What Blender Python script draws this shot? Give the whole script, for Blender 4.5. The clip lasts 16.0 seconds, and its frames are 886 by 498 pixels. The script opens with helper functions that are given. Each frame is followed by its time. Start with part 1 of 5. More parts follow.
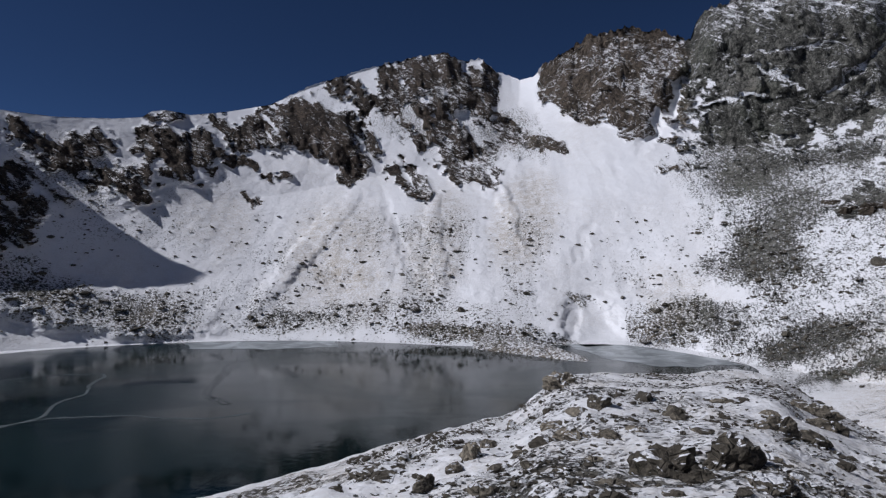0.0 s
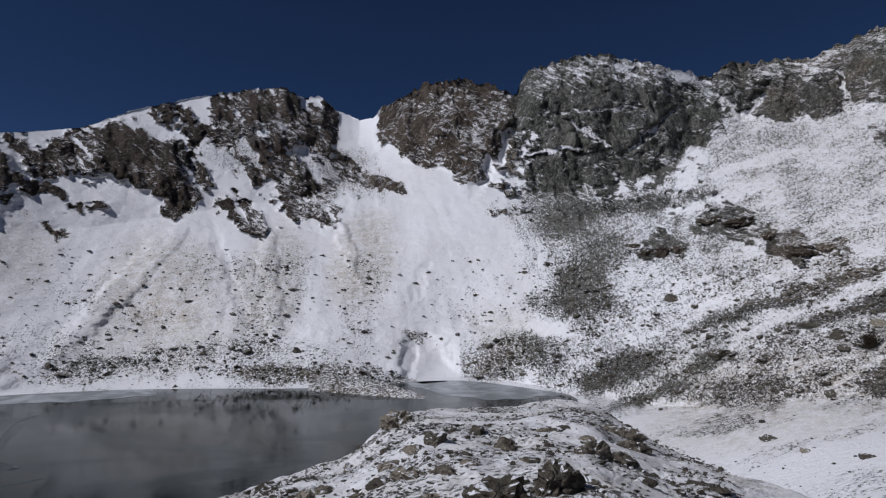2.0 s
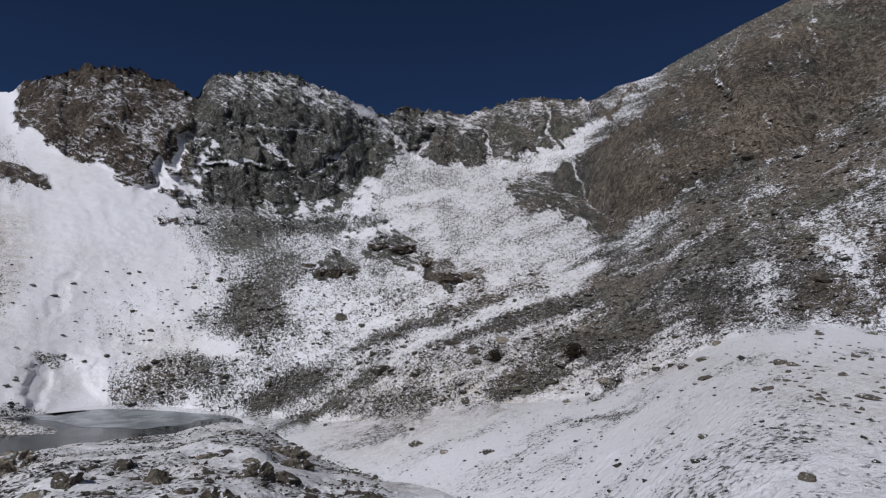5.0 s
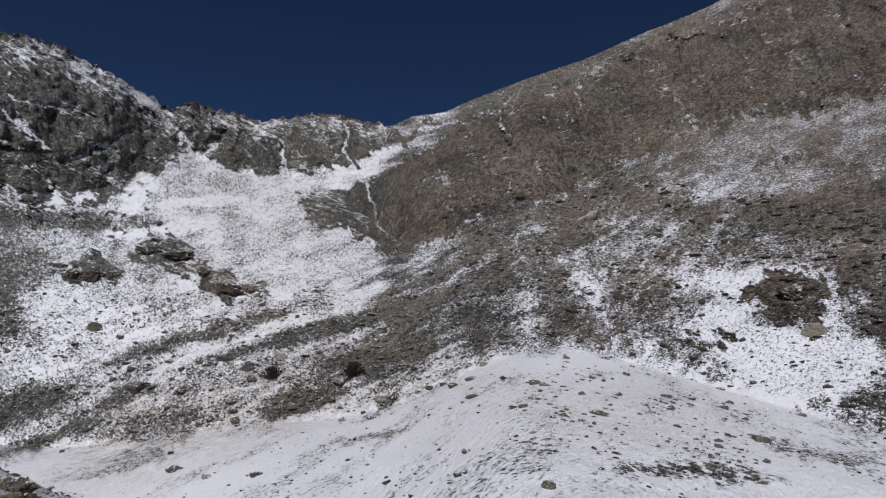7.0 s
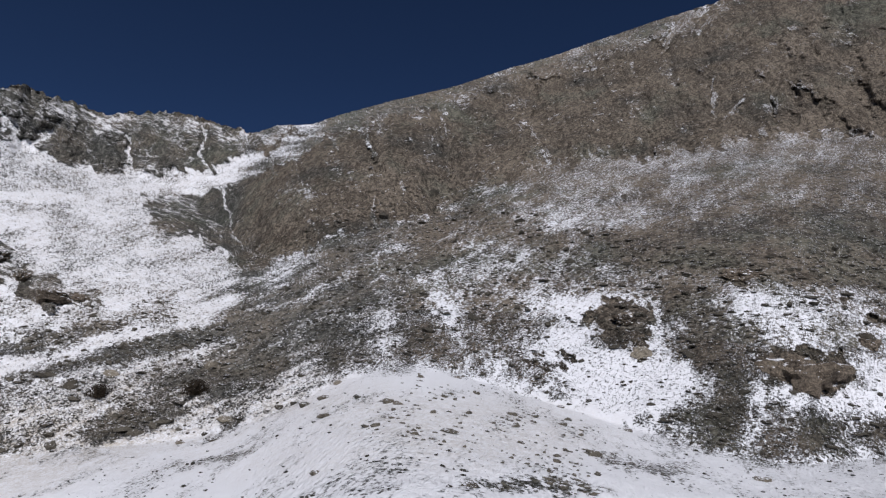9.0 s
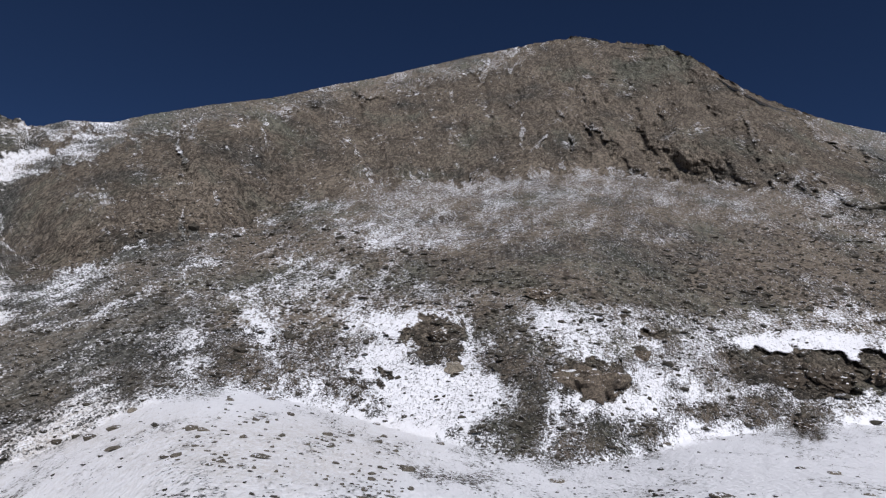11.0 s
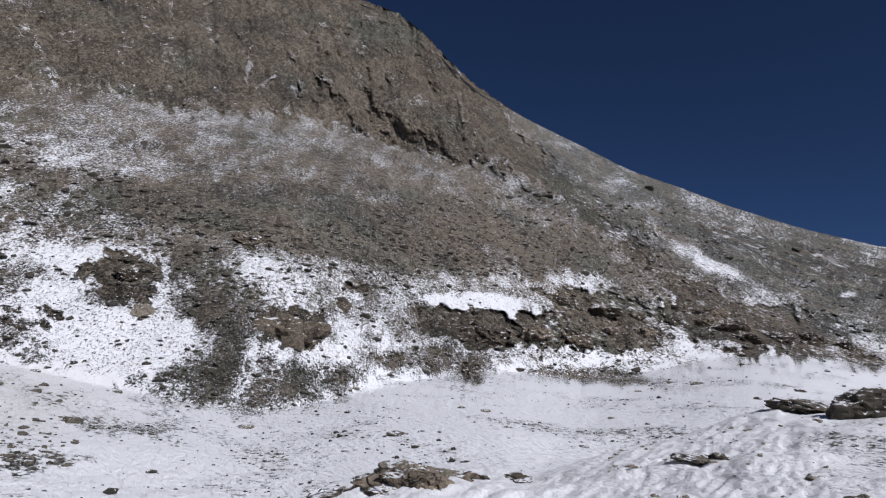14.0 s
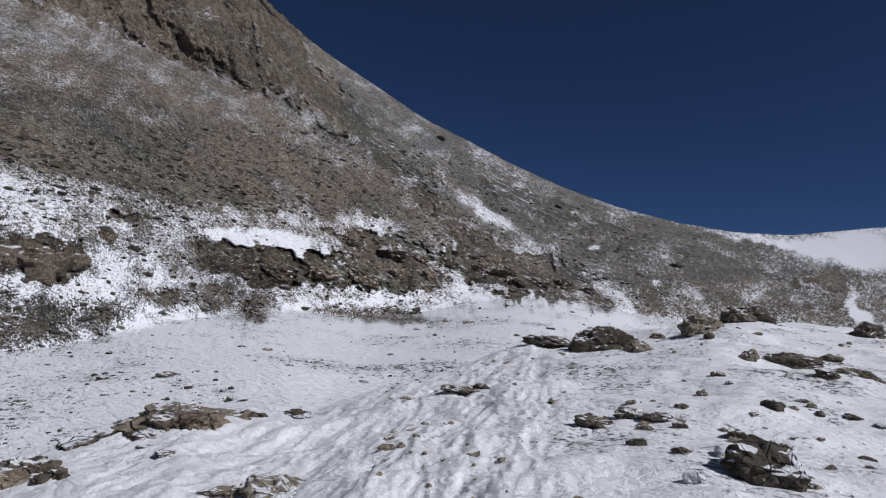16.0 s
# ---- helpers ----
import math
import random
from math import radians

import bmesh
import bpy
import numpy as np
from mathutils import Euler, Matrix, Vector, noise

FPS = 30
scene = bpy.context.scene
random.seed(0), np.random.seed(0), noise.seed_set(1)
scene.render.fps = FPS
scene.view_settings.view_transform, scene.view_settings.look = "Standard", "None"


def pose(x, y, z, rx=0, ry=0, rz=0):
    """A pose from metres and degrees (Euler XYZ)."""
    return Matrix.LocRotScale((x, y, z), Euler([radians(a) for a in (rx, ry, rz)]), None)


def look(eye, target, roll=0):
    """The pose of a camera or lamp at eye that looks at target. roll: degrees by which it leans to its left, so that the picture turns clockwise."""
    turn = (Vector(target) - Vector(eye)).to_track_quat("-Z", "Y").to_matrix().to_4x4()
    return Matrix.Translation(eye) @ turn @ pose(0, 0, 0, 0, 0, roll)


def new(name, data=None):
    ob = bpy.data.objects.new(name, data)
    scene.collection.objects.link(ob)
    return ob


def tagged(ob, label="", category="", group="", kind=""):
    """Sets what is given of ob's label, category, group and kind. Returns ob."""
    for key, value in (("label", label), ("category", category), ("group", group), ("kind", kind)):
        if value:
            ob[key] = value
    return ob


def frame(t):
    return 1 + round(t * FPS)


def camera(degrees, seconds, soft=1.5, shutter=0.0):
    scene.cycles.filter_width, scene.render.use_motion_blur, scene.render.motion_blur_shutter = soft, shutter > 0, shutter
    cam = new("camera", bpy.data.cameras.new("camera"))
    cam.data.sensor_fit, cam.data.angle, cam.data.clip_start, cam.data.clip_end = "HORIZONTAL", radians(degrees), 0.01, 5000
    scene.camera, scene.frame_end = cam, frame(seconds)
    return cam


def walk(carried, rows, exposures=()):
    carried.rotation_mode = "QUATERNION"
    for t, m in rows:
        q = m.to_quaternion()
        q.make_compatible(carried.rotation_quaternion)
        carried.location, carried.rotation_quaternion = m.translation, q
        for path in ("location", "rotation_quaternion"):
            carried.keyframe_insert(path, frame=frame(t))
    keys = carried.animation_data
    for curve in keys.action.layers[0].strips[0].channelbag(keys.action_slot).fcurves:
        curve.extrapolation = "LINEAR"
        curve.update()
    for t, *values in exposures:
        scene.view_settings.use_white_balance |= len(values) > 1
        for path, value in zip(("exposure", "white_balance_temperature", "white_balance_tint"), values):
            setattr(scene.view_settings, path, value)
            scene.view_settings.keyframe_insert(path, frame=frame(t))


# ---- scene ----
FOV = 72.29
EYE_Z = 31.0          # the lake lies at z = 0, the eye 31 m above it

cam = camera(FOV, 16.0, soft=1.25)
PATH = [
    (0.0, -0.00, 0.00, -0.00),
    (0.5, -3.29, 0.83, -0.13),
    (1.0, -5.89, 2.16, -0.22),
    (1.5, -8.82, 2.51, -0.06),
    (2.0, -15.16, 3.61, 0.01),
    (2.5, -20.32, 3.55, 0.16),
    (3.0, -23.97, 3.87, -0.05),
    (3.5, -27.90, 4.33, -0.36),
    (4.0, -33.33, 4.50, -0.60),
    (4.5, -38.19, 4.64, -0.98),
    (5.0, -45.15, 5.66, -1.26),
    (5.2, -47.68, 5.94, -1.34),
    (7.3, -67.34, 8.69, -3.79),
    (7.5, -68.53, 9.08, -4.02),
    (8.0, -71.92, 9.88, -4.42),
    (8.5, -75.61, 10.34, -4.38),
    (9.0, -78.76, 10.72, -4.15),
    (9.5, -84.26, 12.77, -3.11),
    (9.7, -86.39, 13.45, -2.68),
    (11.8, -100.32, 12.42, -2.46),
    (12.0, -101.82, 12.40, -2.46),
    (12.5, -107.05, 11.84, -2.57),
    (13.0, -112.93, 11.46, -2.36),
    (13.5, -118.45, 10.94, -2.60),
    (14.0, -122.93, 9.83, -3.17),
    (14.5, -128.11, 8.25, -3.77),
    (15.0, -132.82, 7.10, -4.26),
    (15.5, -137.61, 6.13, -4.14),
    (16.0, -142.80, 5.45, -3.95),
]
walk(cam, [(t, pose(0, 0, EYE_Z, 90 + pitch, roll, yaw)) for t, yaw, pitch, roll in PATH],
     exposures=[(t, stops, kelvin, 14) for t, stops, kelvin in ((0.0, -0.78, 5800), (2.0, -0.92, 5830), (5.0, -0.94, 5920), (7.5, -0.72, 5950), (9.5, -0.55, 5950), (12.0, -0.42, 5950), (14.0, -0.50, 5900), (16.0, -0.68, 5870))])

# ---- sky and sun ----
SUN_BEARING, SUN_RISE = 264.0, 43.5
world = bpy.data.worlds.new("sky")
scene.world = world
world.use_nodes = True
sky = world.node_tree.nodes.new("ShaderNodeTexSky")
sky.sky_type = "NISHITA"
sky.sun_disc = False
sky.sun_elevation, sky.sun_rotation = radians(SUN_RISE), radians(SUN_BEARING)
sky.altitude, sky.air_density, sky.dust_density, sky.ozone_density = 4500, 0.7, 0.0, 7.0
back = world.node_tree.nodes["Background"]
back.inputs["Strength"].default_value = 0.05
world.node_tree.links.new(sky.outputs[0], back.inputs["Color"])

sun_data = bpy.data.lights.new("sun", "SUN")
sun_data.energy, sun_data.angle, sun_data.color = 5.0, radians(0.53), (1.0, 0.96, 0.9)
sun = new("sun", sun_data)
sb, sr = radians(SUN_BEARING), radians(SUN_RISE)
sun_way = Vector((math.sin(sb) * math.cos(sr), math.cos(sb) * math.cos(sr), math.sin(sr)))
sun.matrix_world = look(sun_way * 600, (0, 0, 0))


# ---- materials ----
class Nodes:
    """Short hands for building a node tree."""

    def __init__(self, name):
        self.mat = bpy.data.materials.new(name)
        self.mat.use_nodes = True
        self.tree = self.mat.node_tree
        self.bsdf = self.tree.nodes["Principled BSDF"]
        self.pos = self.tree.nodes.new("ShaderNodeNewGeometry")

    def put(self, sock, value):
        if isinstance(value, bpy.types.NodeSocket):
            self.tree.links.new(value, sock)
        else:
            sock.default_value = value

    def noise(self, scale, detail=5.0, rough=0.6, where=None, warp=0.0):
        n = self.tree.nodes.new("ShaderNodeTexNoise")
        self.put(n.inputs["Vector"], where or self.pos.outputs["Position"])
        n.inputs["Scale"].default_value, n.inputs["Detail"].default_value = scale, detail
        n.inputs["Roughness"].default_value, n.inputs["Distortion"].default_value = rough, warp
        return n.outputs["Fac"]

    def cells(self, scale, feature="F1", where=None):
        n = self.tree.nodes.new("ShaderNodeTexVoronoi")
        n.feature = feature
        self.put(n.inputs["Vector"], where or self.pos.outputs["Position"])
        n.inputs["Scale"].default_value = scale
        return n

    def stretch(self, x, y, z, where=None):
        n = self.tree.nodes.new("ShaderNodeVectorMath")
        n.operation = "MULTIPLY"
        self.put(n.inputs[0], where or self.pos.outputs["Position"])
        n.inputs[1].default_value = (x, y, z)
        return n.outputs[0]

    def calc(self, op, a, b=0.0, c=0.0):
        n = self.tree.nodes.new("ShaderNodeMath")
        n.operation = op
        for s, v in zip(n.inputs, (a, b, c)):
            self.put(s, v)
        return n.outputs[0]

    def ramp(self, value, lo, hi, a=0.0, b=1.0):
        n = self.tree.nodes.new("ShaderNodeMapRange")
        n.interpolation_type = "SMOOTHSTEP"
        for s, v in zip(n.inputs, (value, lo, hi, a, b)):
            self.put(s, v)
        return n.outputs[0]

    def mix(self, fac, a, b):
        n = self.tree.nodes.new("ShaderNodeMix")
        n.data_type = "RGBA"
        self.put(n.inputs[0], fac)
        self.put(n.inputs[6], a if isinstance(a, bpy.types.NodeSocket) else (*a, 1))
        self.put(n.inputs[7], b if isinstance(b, bpy.types.NodeSocket) else (*b, 1))
        return n.outputs[2]

    def bump(self, height, distance, strength=1.0):
        n = self.tree.nodes.new("ShaderNodeBump")
        self.put(n.inputs["Height"], height)
        n.inputs["Distance"].default_value, n.inputs["Strength"].default_value = distance, strength
        self.tree.links.new(n.outputs[0], self.bsdf.inputs["Normal"])

    def finish(self, colour, rough, spec=0.3):
        self.put(self.bsdf.inputs["Base Color"], colour)
        self.put(self.bsdf.inputs["Roughness"], rough)
        self.bsdf.inputs["Specular IOR Level"].default_value = spec
        return self.mat


SNOW, DUSTY = (0.9, 0.9, 0.92), (0.50, 0.44, 0.36)
GREY_DARK, GREY_PALE = (0.034, 0.034, 0.030), (0.235, 0.228, 0.20)
BROWN_DARK, BROWN_PALE = (0.048, 0.038, 0.029), (0.275, 0.230, 0.176)


def ground_material(name, size, ripple=0.0):
    """Snow, stones and bedrock, shared out by the mesh's cover attribute. size: metres of a usual stone. ripple: height of the wind's ripples in the snow."""
    n = Nodes(name)
    att = n.tree.nodes.new("ShaderNodeAttribute")
    att.attribute_name = "cover"
    sep = n.tree.nodes.new("ShaderNodeSeparateColor")
    n.tree.links.new(att.outputs["Color"], sep.inputs[0])
    rock, scree, tint, dust = sep.outputs[0], sep.outputs[1], sep.outputs[2], att.outputs["Alpha"]
    flat = n.stretch(1, 1, 1.9)
    ledges, falls = (n.tree.nodes.new("ShaderNodeAttribute") for _ in range(2))
    ledges.attribute_name, falls.attribute_name = "ledge", "fall"
    fine = n.noise(0.85 / size, 3.0, 0.7, flat)
    pace = 1.35 if size > 0.2 else 0.8 / size
    drawn = n.noise(pace, 4.0, 0.72, n.stretch(0.38, 1, 1, falls.outputs["Vector"]), 0.3)
    dots = n.noise(1.3 * pace, 3.0, 0.75, n.stretch(0.75, 1, 1, falls.outputs["Vector"]))
    terrace = n.noise(0.4 / size, 4.0, 0.66, n.stretch(0.15, 1, 0.6, ledges.outputs["Vector"]), 0.6)
    shelf = n.noise(0.5 / size, 5.0, 0.72, n.stretch(0.42, 1, 0.6, ledges.outputs["Vector"]), 0.25)
    mid = n.noise(0.16 / size, 5.0, 0.68, warp=0.4)
    big = n.noise(0.02 / size, 4.0, 0.6)
    up = n.tree.nodes.new("ShaderNodeSeparateXYZ")
    n.tree.links.new(n.pos.outputs["Normal"], up.inputs[0])
    # stones lying out of the snow
    calm = n.ramp(scree, 0.0, 0.4, 0.35, 1.0)
    gravel = n.cells(1.15 / size, "F1", n.stretch(1, 1, 1.5))
    lot = n.tree.nodes.new("ShaderNodeSeparateColor")
    n.tree.links.new(gravel.outputs["Color"], lot.inputs[0])
    speck = n.calc("ADD", n.calc("MULTIPLY", n.calc("SUBTRACT", dots, 0.5), 1.6), n.calc("MULTIPLY", n.calc("SUBTRACT", mid, 0.5), 0.4))
    speck = n.calc("ADD", speck, n.calc("MULTIPLY", n.calc("SUBTRACT", drawn, 0.5), 0.95))
    speck = n.calc("MULTIPLY", calm, n.calc("ADD", speck, n.calc("MULTIPLY", n.calc("SUBTRACT", lot.outputs[0], 0.5), 0.5)))
    stone = n.ramp(n.calc("ADD", scree, speck), 0.30, 0.70)
    # bedrock, with snow on its ledges
    bed = n.ramp(n.calc("ADD", rock, n.calc("MULTIPLY", n.calc("SUBTRACT", mid, 0.5), 0.9)), 0.44, 0.54)
    ledge_at = n.calc("ADD", n.calc("MULTIPLY", up.outputs[2], 0.5), n.calc("MULTIPLY", n.calc("SUBTRACT", shelf, 0.5), 1.3))
    ledge_at = n.calc("ADD", ledge_at, n.calc("MULTIPLY", n.calc("SUBTRACT", fine, 0.5), 1.3))
    ledge_at = n.calc("ADD", ledge_at, n.calc("MULTIPLY", n.calc("SUBTRACT", mid, 0.5), 0.9))
    ledge_at = n.calc("ADD", ledge_at, n.calc("MULTIPLY", n.calc("SUBTRACT", 0.5, scree), 0.9))
    ledge_at = n.calc("ADD", ledge_at, n.calc("MULTIPLY", n.calc("SUBTRACT", terrace, 0.5), n.ramp(tint, 0.2, 0.7, 1.5, 0.7)))
    ledge = n.ramp(ledge_at, 0.53, 0.63)
    vein = n.noise(0.028 / size, 5.0, 0.62, n.stretch(1, 1, 1.7), 0.8)
    vein = n.ramp(n.calc("ABSOLUTE", n.calc("SUBTRACT", vein, 0.5)), 0.004, 0.016, 1.0, 0.0)
    vein = n.calc("MULTIPLY", vein, n.ramp(n.calc("ADD", mid, n.calc("MULTIPLY", fine, 0.5)), 0.66, 0.78))
    vein = n.calc("MULTIPLY", vein, n.ramp(scree, 0.46, 0.6, 0.8, 0.0))
    ledge = n.calc("MAXIMUM", ledge, vein)
    bare = n.calc("ADD", n.calc("MULTIPLY", bed, n.calc("SUBTRACT", 1.0, ledge)), n.calc("MULTIPLY", n.calc("SUBTRACT", 1.0, bed), stone))
    crag = n.noise(0.45 / size, 6.0, 0.75, n.stretch(1, 1, 0.45), 0.6)
    # jointed blocks: each with its own tone, parted by cracks whose shade is painted dark
    wander = n.tree.nodes.new("ShaderNodeVectorMath")
    wander.operation = "MULTIPLY_ADD"
    drift = n.tree.nodes.new("ShaderNodeTexNoise")
    n.put(drift.inputs["Vector"], n.pos.outputs["Position"])
    drift.inputs["Scale"].default_value, drift.inputs["Detail"].default_value = 0.25 / size, 4.0
    n.put(wander.inputs[0], drift.outputs["Color"])
    wander.inputs[1].default_value = (4.0 * size, 4.0 * size, 4.0 * size)
    n.put(wander.inputs[2], n.stretch(1, 1, 0.38))
    blocks = n.cells(0.30 / size, "F1", wander.outputs[0])
    joints = n.cells(0.30 / size, "DISTANCE_TO_EDGE", wander.outputs[0]).outputs["Distance"]
    chips = n.cells(0.9 / size, "F1", wander.outputs[0])
    own = n.tree.nodes.new("ShaderNodeSeparateColor")
    n.tree.links.new(blocks.outputs["Color"], own.inputs[0])
    own2 = n.tree.nodes.new("ShaderNodeSeparateColor")
    n.tree.links.new(chips.outputs["Color"], own2.inputs[0])
    tone = n.calc("ADD", n.calc("MULTIPLY", crag, 0.72), n.calc("MULTIPLY", big, 0.42))
    tone = n.calc("ADD", tone, n.calc("MULTIPLY", n.calc("SUBTRACT", own.outputs[0], 0.5), 0.16))
    tone = n.calc("ADD", tone, n.calc("MULTIPLY", n.calc("SUBTRACT", own2.outputs[0], 0.5), 0.16))
    tone = n.calc("ADD", tone, n.calc("MULTIPLY", n.calc("SUBTRACT", lot.outputs[1], 0.5), 0.2))
    crack = n.calc("MULTIPLY", n.ramp(joints, 0.0, 0.09, 1.0, 0.0), bed)
    tone = n.calc("SUBTRACT", tone, n.calc("MULTIPLY", crack, 0.2))
    tone = n.ramp(tone, 0.36, 0.82)
    grey = n.mix(tone, GREY_DARK, GREY_PALE)
    brown = n.mix(tone, BROWN_DARK, BROWN_PALE)
    warm = n.ramp(n.calc("ADD", tint, n.calc("MULTIPLY", n.calc("SUBTRACT", big, 0.5), 1.6)), 0.2, 0.8)
    stones = n.mix(warm, grey, brown)
    moss = n.noise(0.012 / size, 4.0, 0.65, n.stretch(1, 1, 0.6))
    stones = n.mix(n.calc("MULTIPLY", n.ramp(moss, 0.5, 0.66), n.ramp(tint, 0.8, 1.1, 0.65, 0.0)), stones, n.mix(tone, (0.036, 0.040, 0.030), (0.215, 0.22, 0.172)))
    # brown peak's dark reddish rock; on the headwall crags it also paints their shade
    stones = n.mix(n.calc("MULTIPLY", n.ramp(tint, 1.02, 1.3), 0.85), stones, n.mix(tone, (0.02, 0.016, 0.013), (0.115, 0.085, 0.066)))
    grime = n.calc("MULTIPLY", dust, n.ramp(n.calc("ADD", n.calc("MULTIPLY", fine, 0.7), n.calc("MULTIPLY", mid, 0.5)), 0.45, 0.75))
    snow = n.mix(grime, SNOW, DUSTY)
    rugged = n.calc("ADD", n.calc("MULTIPLY", crag, 2.0), n.calc("MULTIPLY", mid, 1.0))
    rugged = n.calc("SUBTRACT", rugged, n.calc("MULTIPLY", blocks.outputs["Distance"], 1.1))
    rugged = n.calc("SUBTRACT", rugged, n.calc("MULTIPLY", chips.outputs["Distance"], 0.45))
    rugged = n.calc("SUBTRACT", rugged, n.calc("MULTIPLY", crack, 0.4))
    height = n.calc("ADD", n.calc("MULTIPLY", rugged, n.calc("ADD", 0.12, n.calc("MULTIPLY", bare, 0.9))), n.calc("MULTIPLY", fine, 0.22))
    if ripple:
        waves = n.noise(1.6, 3.0, 0.55, n.stretch(0.45, 1.3, 1.0), 0.5)
        height = n.calc("ADD", height, n.calc("MULTIPLY", waves, ripple / size))
    n.bump(height, size * 1.5, 0.7 if size > 0.5 else 1.0)
    return n.finish(n.mix(bare, snow, stones), n.calc("ADD", 0.65, n.calc("MULTIPLY", bare, 0.25)), 0.2)


def rock_material(name, dark, pale, size, lichen=0.3, snowy=0.0):
    n = Nodes(name)
    info = n.tree.nodes.new("ShaderNodeObjectInfo")
    fine, mid = n.noise(5.0 / size, 5.0, 0.7), n.noise(1.3 / size, 4.0, 0.6, warp=0.5)
    crack = n.cells(2.0 / size, "DISTANCE_TO_EDGE").outputs["Distance"]
    tone = n.calc("ADD", n.calc("MULTIPLY", fine, 0.8), n.calc("MULTIPLY", n.calc("SUBTRACT", info.outputs["Random"], 0.5), 0.3))
    col = n.mix(n.ramp(tone, 0.3, 0.75), dark, pale)
    col = n.mix(n.calc("MULTIPLY", n.ramp(mid, 0.55, 0.68), lichen), col, (0.16, 0.15, 0.07))
    up = n.tree.nodes.new("ShaderNodeSeparateXYZ")
    n.tree.links.new(n.pos.outputs["Normal"], up.inputs[0])
    if snowy:
        cap = n.ramp(n.calc("ADD", up.outputs[2], n.calc("MULTIPLY", n.calc("SUBTRACT", mid, 0.5), 2.2)), 1.15 - snowy, 1.25 - snowy)
        col = n.mix(cap, col, SNOW)
    n.bump(n.calc("ADD", fine, n.ramp(crack, 0.0, 0.06, 0.0, 0.5)), size * 0.16)
    return n.finish(col, 0.88, 0.25)


MAT_FAR = ground_material("snowy_mountain", 0.62)
MAT_LOW = ground_material("snowy_scree", 0.36)
MAT_BASIN = ground_material("snowy_basin", 0.3, 0.22)
MAT_NEAR = ground_material("snowy_knoll", 0.09, 0.10)
MAT_ROCK = rock_material("boulder_rock", (0.085, 0.074, 0.058), (0.43, 0.375, 0.29), 0.4, 0.12, 0.2)
MAT_OUTCROP = rock_material("outcrop_rock", (0.075, 0.06, 0.045), (0.38, 0.31, 0.235), 1.6, 0.15, 0.22)
MAT_STONE = rock_material("scree_stone", (0.055, 0.05, 0.04), (0.29, 0.255, 0.2), 0.5, 0.12, 0.12)


# ---- numeric tools ----
rng = np.random.default_rng(7)
PERM = np.concatenate([rng.permutation(256)] * 3)
GRAD = rng.normal(size=(256, 3))
GRAD /= np.linalg.norm(GRAD, axis=1)[:, None]
GRAD_X, GRAD_Y, GRAD_Z = (np.ascontiguousarray(GRAD[:, k], dtype=np.float32) for k in range(3))


def gnoise(x, y, z):
    """Gradient noise, about -0.7 to 0.7. With a plain number for z it is a flat slice."""
    x, y = np.asarray(x, dtype=np.float32), np.asarray(y, dtype=np.float32)
    deep = np.ndim(z) > 0
    xi, yi = np.floor(x).astype(np.int32), np.floor(y).astype(np.int32)
    xf, yf = x - xi, y - yi
    u, v = (q * q * q * (q * (q * 6 - 15) + 10) for q in (xf, yf))
    if deep:
        z = np.asarray(z, dtype=np.float32)
        zi = np.floor(z).astype(np.int32)
        zf = z - zi
        w = zf * zf * zf * (zf * (zf * 6 - 15) + 10)
    else:
        zi, zf = int(z * 13), 0.0
    total = 0.0
    for i in (0, 1):
        first = PERM[(xi + i) & 255]
        for j in (0, 1):
            second = PERM[first + ((yi + j) & 255)]
            side = (u if i else 1 - u) * (v if j else 1 - v)
            for k in ((0, 1) if deep else (0,)):
                h = PERM[second + ((zi + k) & 255)]
                dot = GRAD_X[h] * (xf - i) + GRAD_Y[h] * (yf - j)
                if deep:
                    dot = (dot + GRAD_Z[h] * (zf - k)) * (w if k else 1 - w)
                total = total + dot * side
    return total


def fbm(x, y, z, octaves=4, gain=0.5):
    total, amp, f = 0.0, 1.0, 1.0
    for o in range(octaves):
        total = total + amp * gnoise(x * f + 17.3 * o, y * f + 5.1 * o, z * f + 9.7 * o)
        amp, f = amp * gain, f * 2.03
    return total


def ridged(x, y, z, octaves=4, gain=0.55):
    total, amp, f = 0.0, 1.0, 1.0
    for o in range(octaves):
        total = total + amp * (1 - 2.2 * np.abs(gnoise(x * f + 31.7 * o, y * f + 3.3 * o, z * f + 11.9 * o)))
        amp, f = amp * gain, f * 2.1
    return total


def smooth(lo, hi, v):
    q = np.clip((v - lo) / (hi - lo), 0, 1)
    return q * q * (3 - 2 * q)


def along(table, bearing, column):
    """A column of a table of (bearing, ...) rows at the bearings given, all round."""
    rows = sorted(table)
    a = np.array([r[0] for r in rows])
    v = np.array([r[column] for r in rows])
    a = np.concatenate([[a[-1] - 360], a, [a[0] + 360]])
    v = np.concatenate([[v[-1]], v, [v[0]]])
    return np.interp((np.asarray(bearing) + 110) % 360 - 110, a, v)


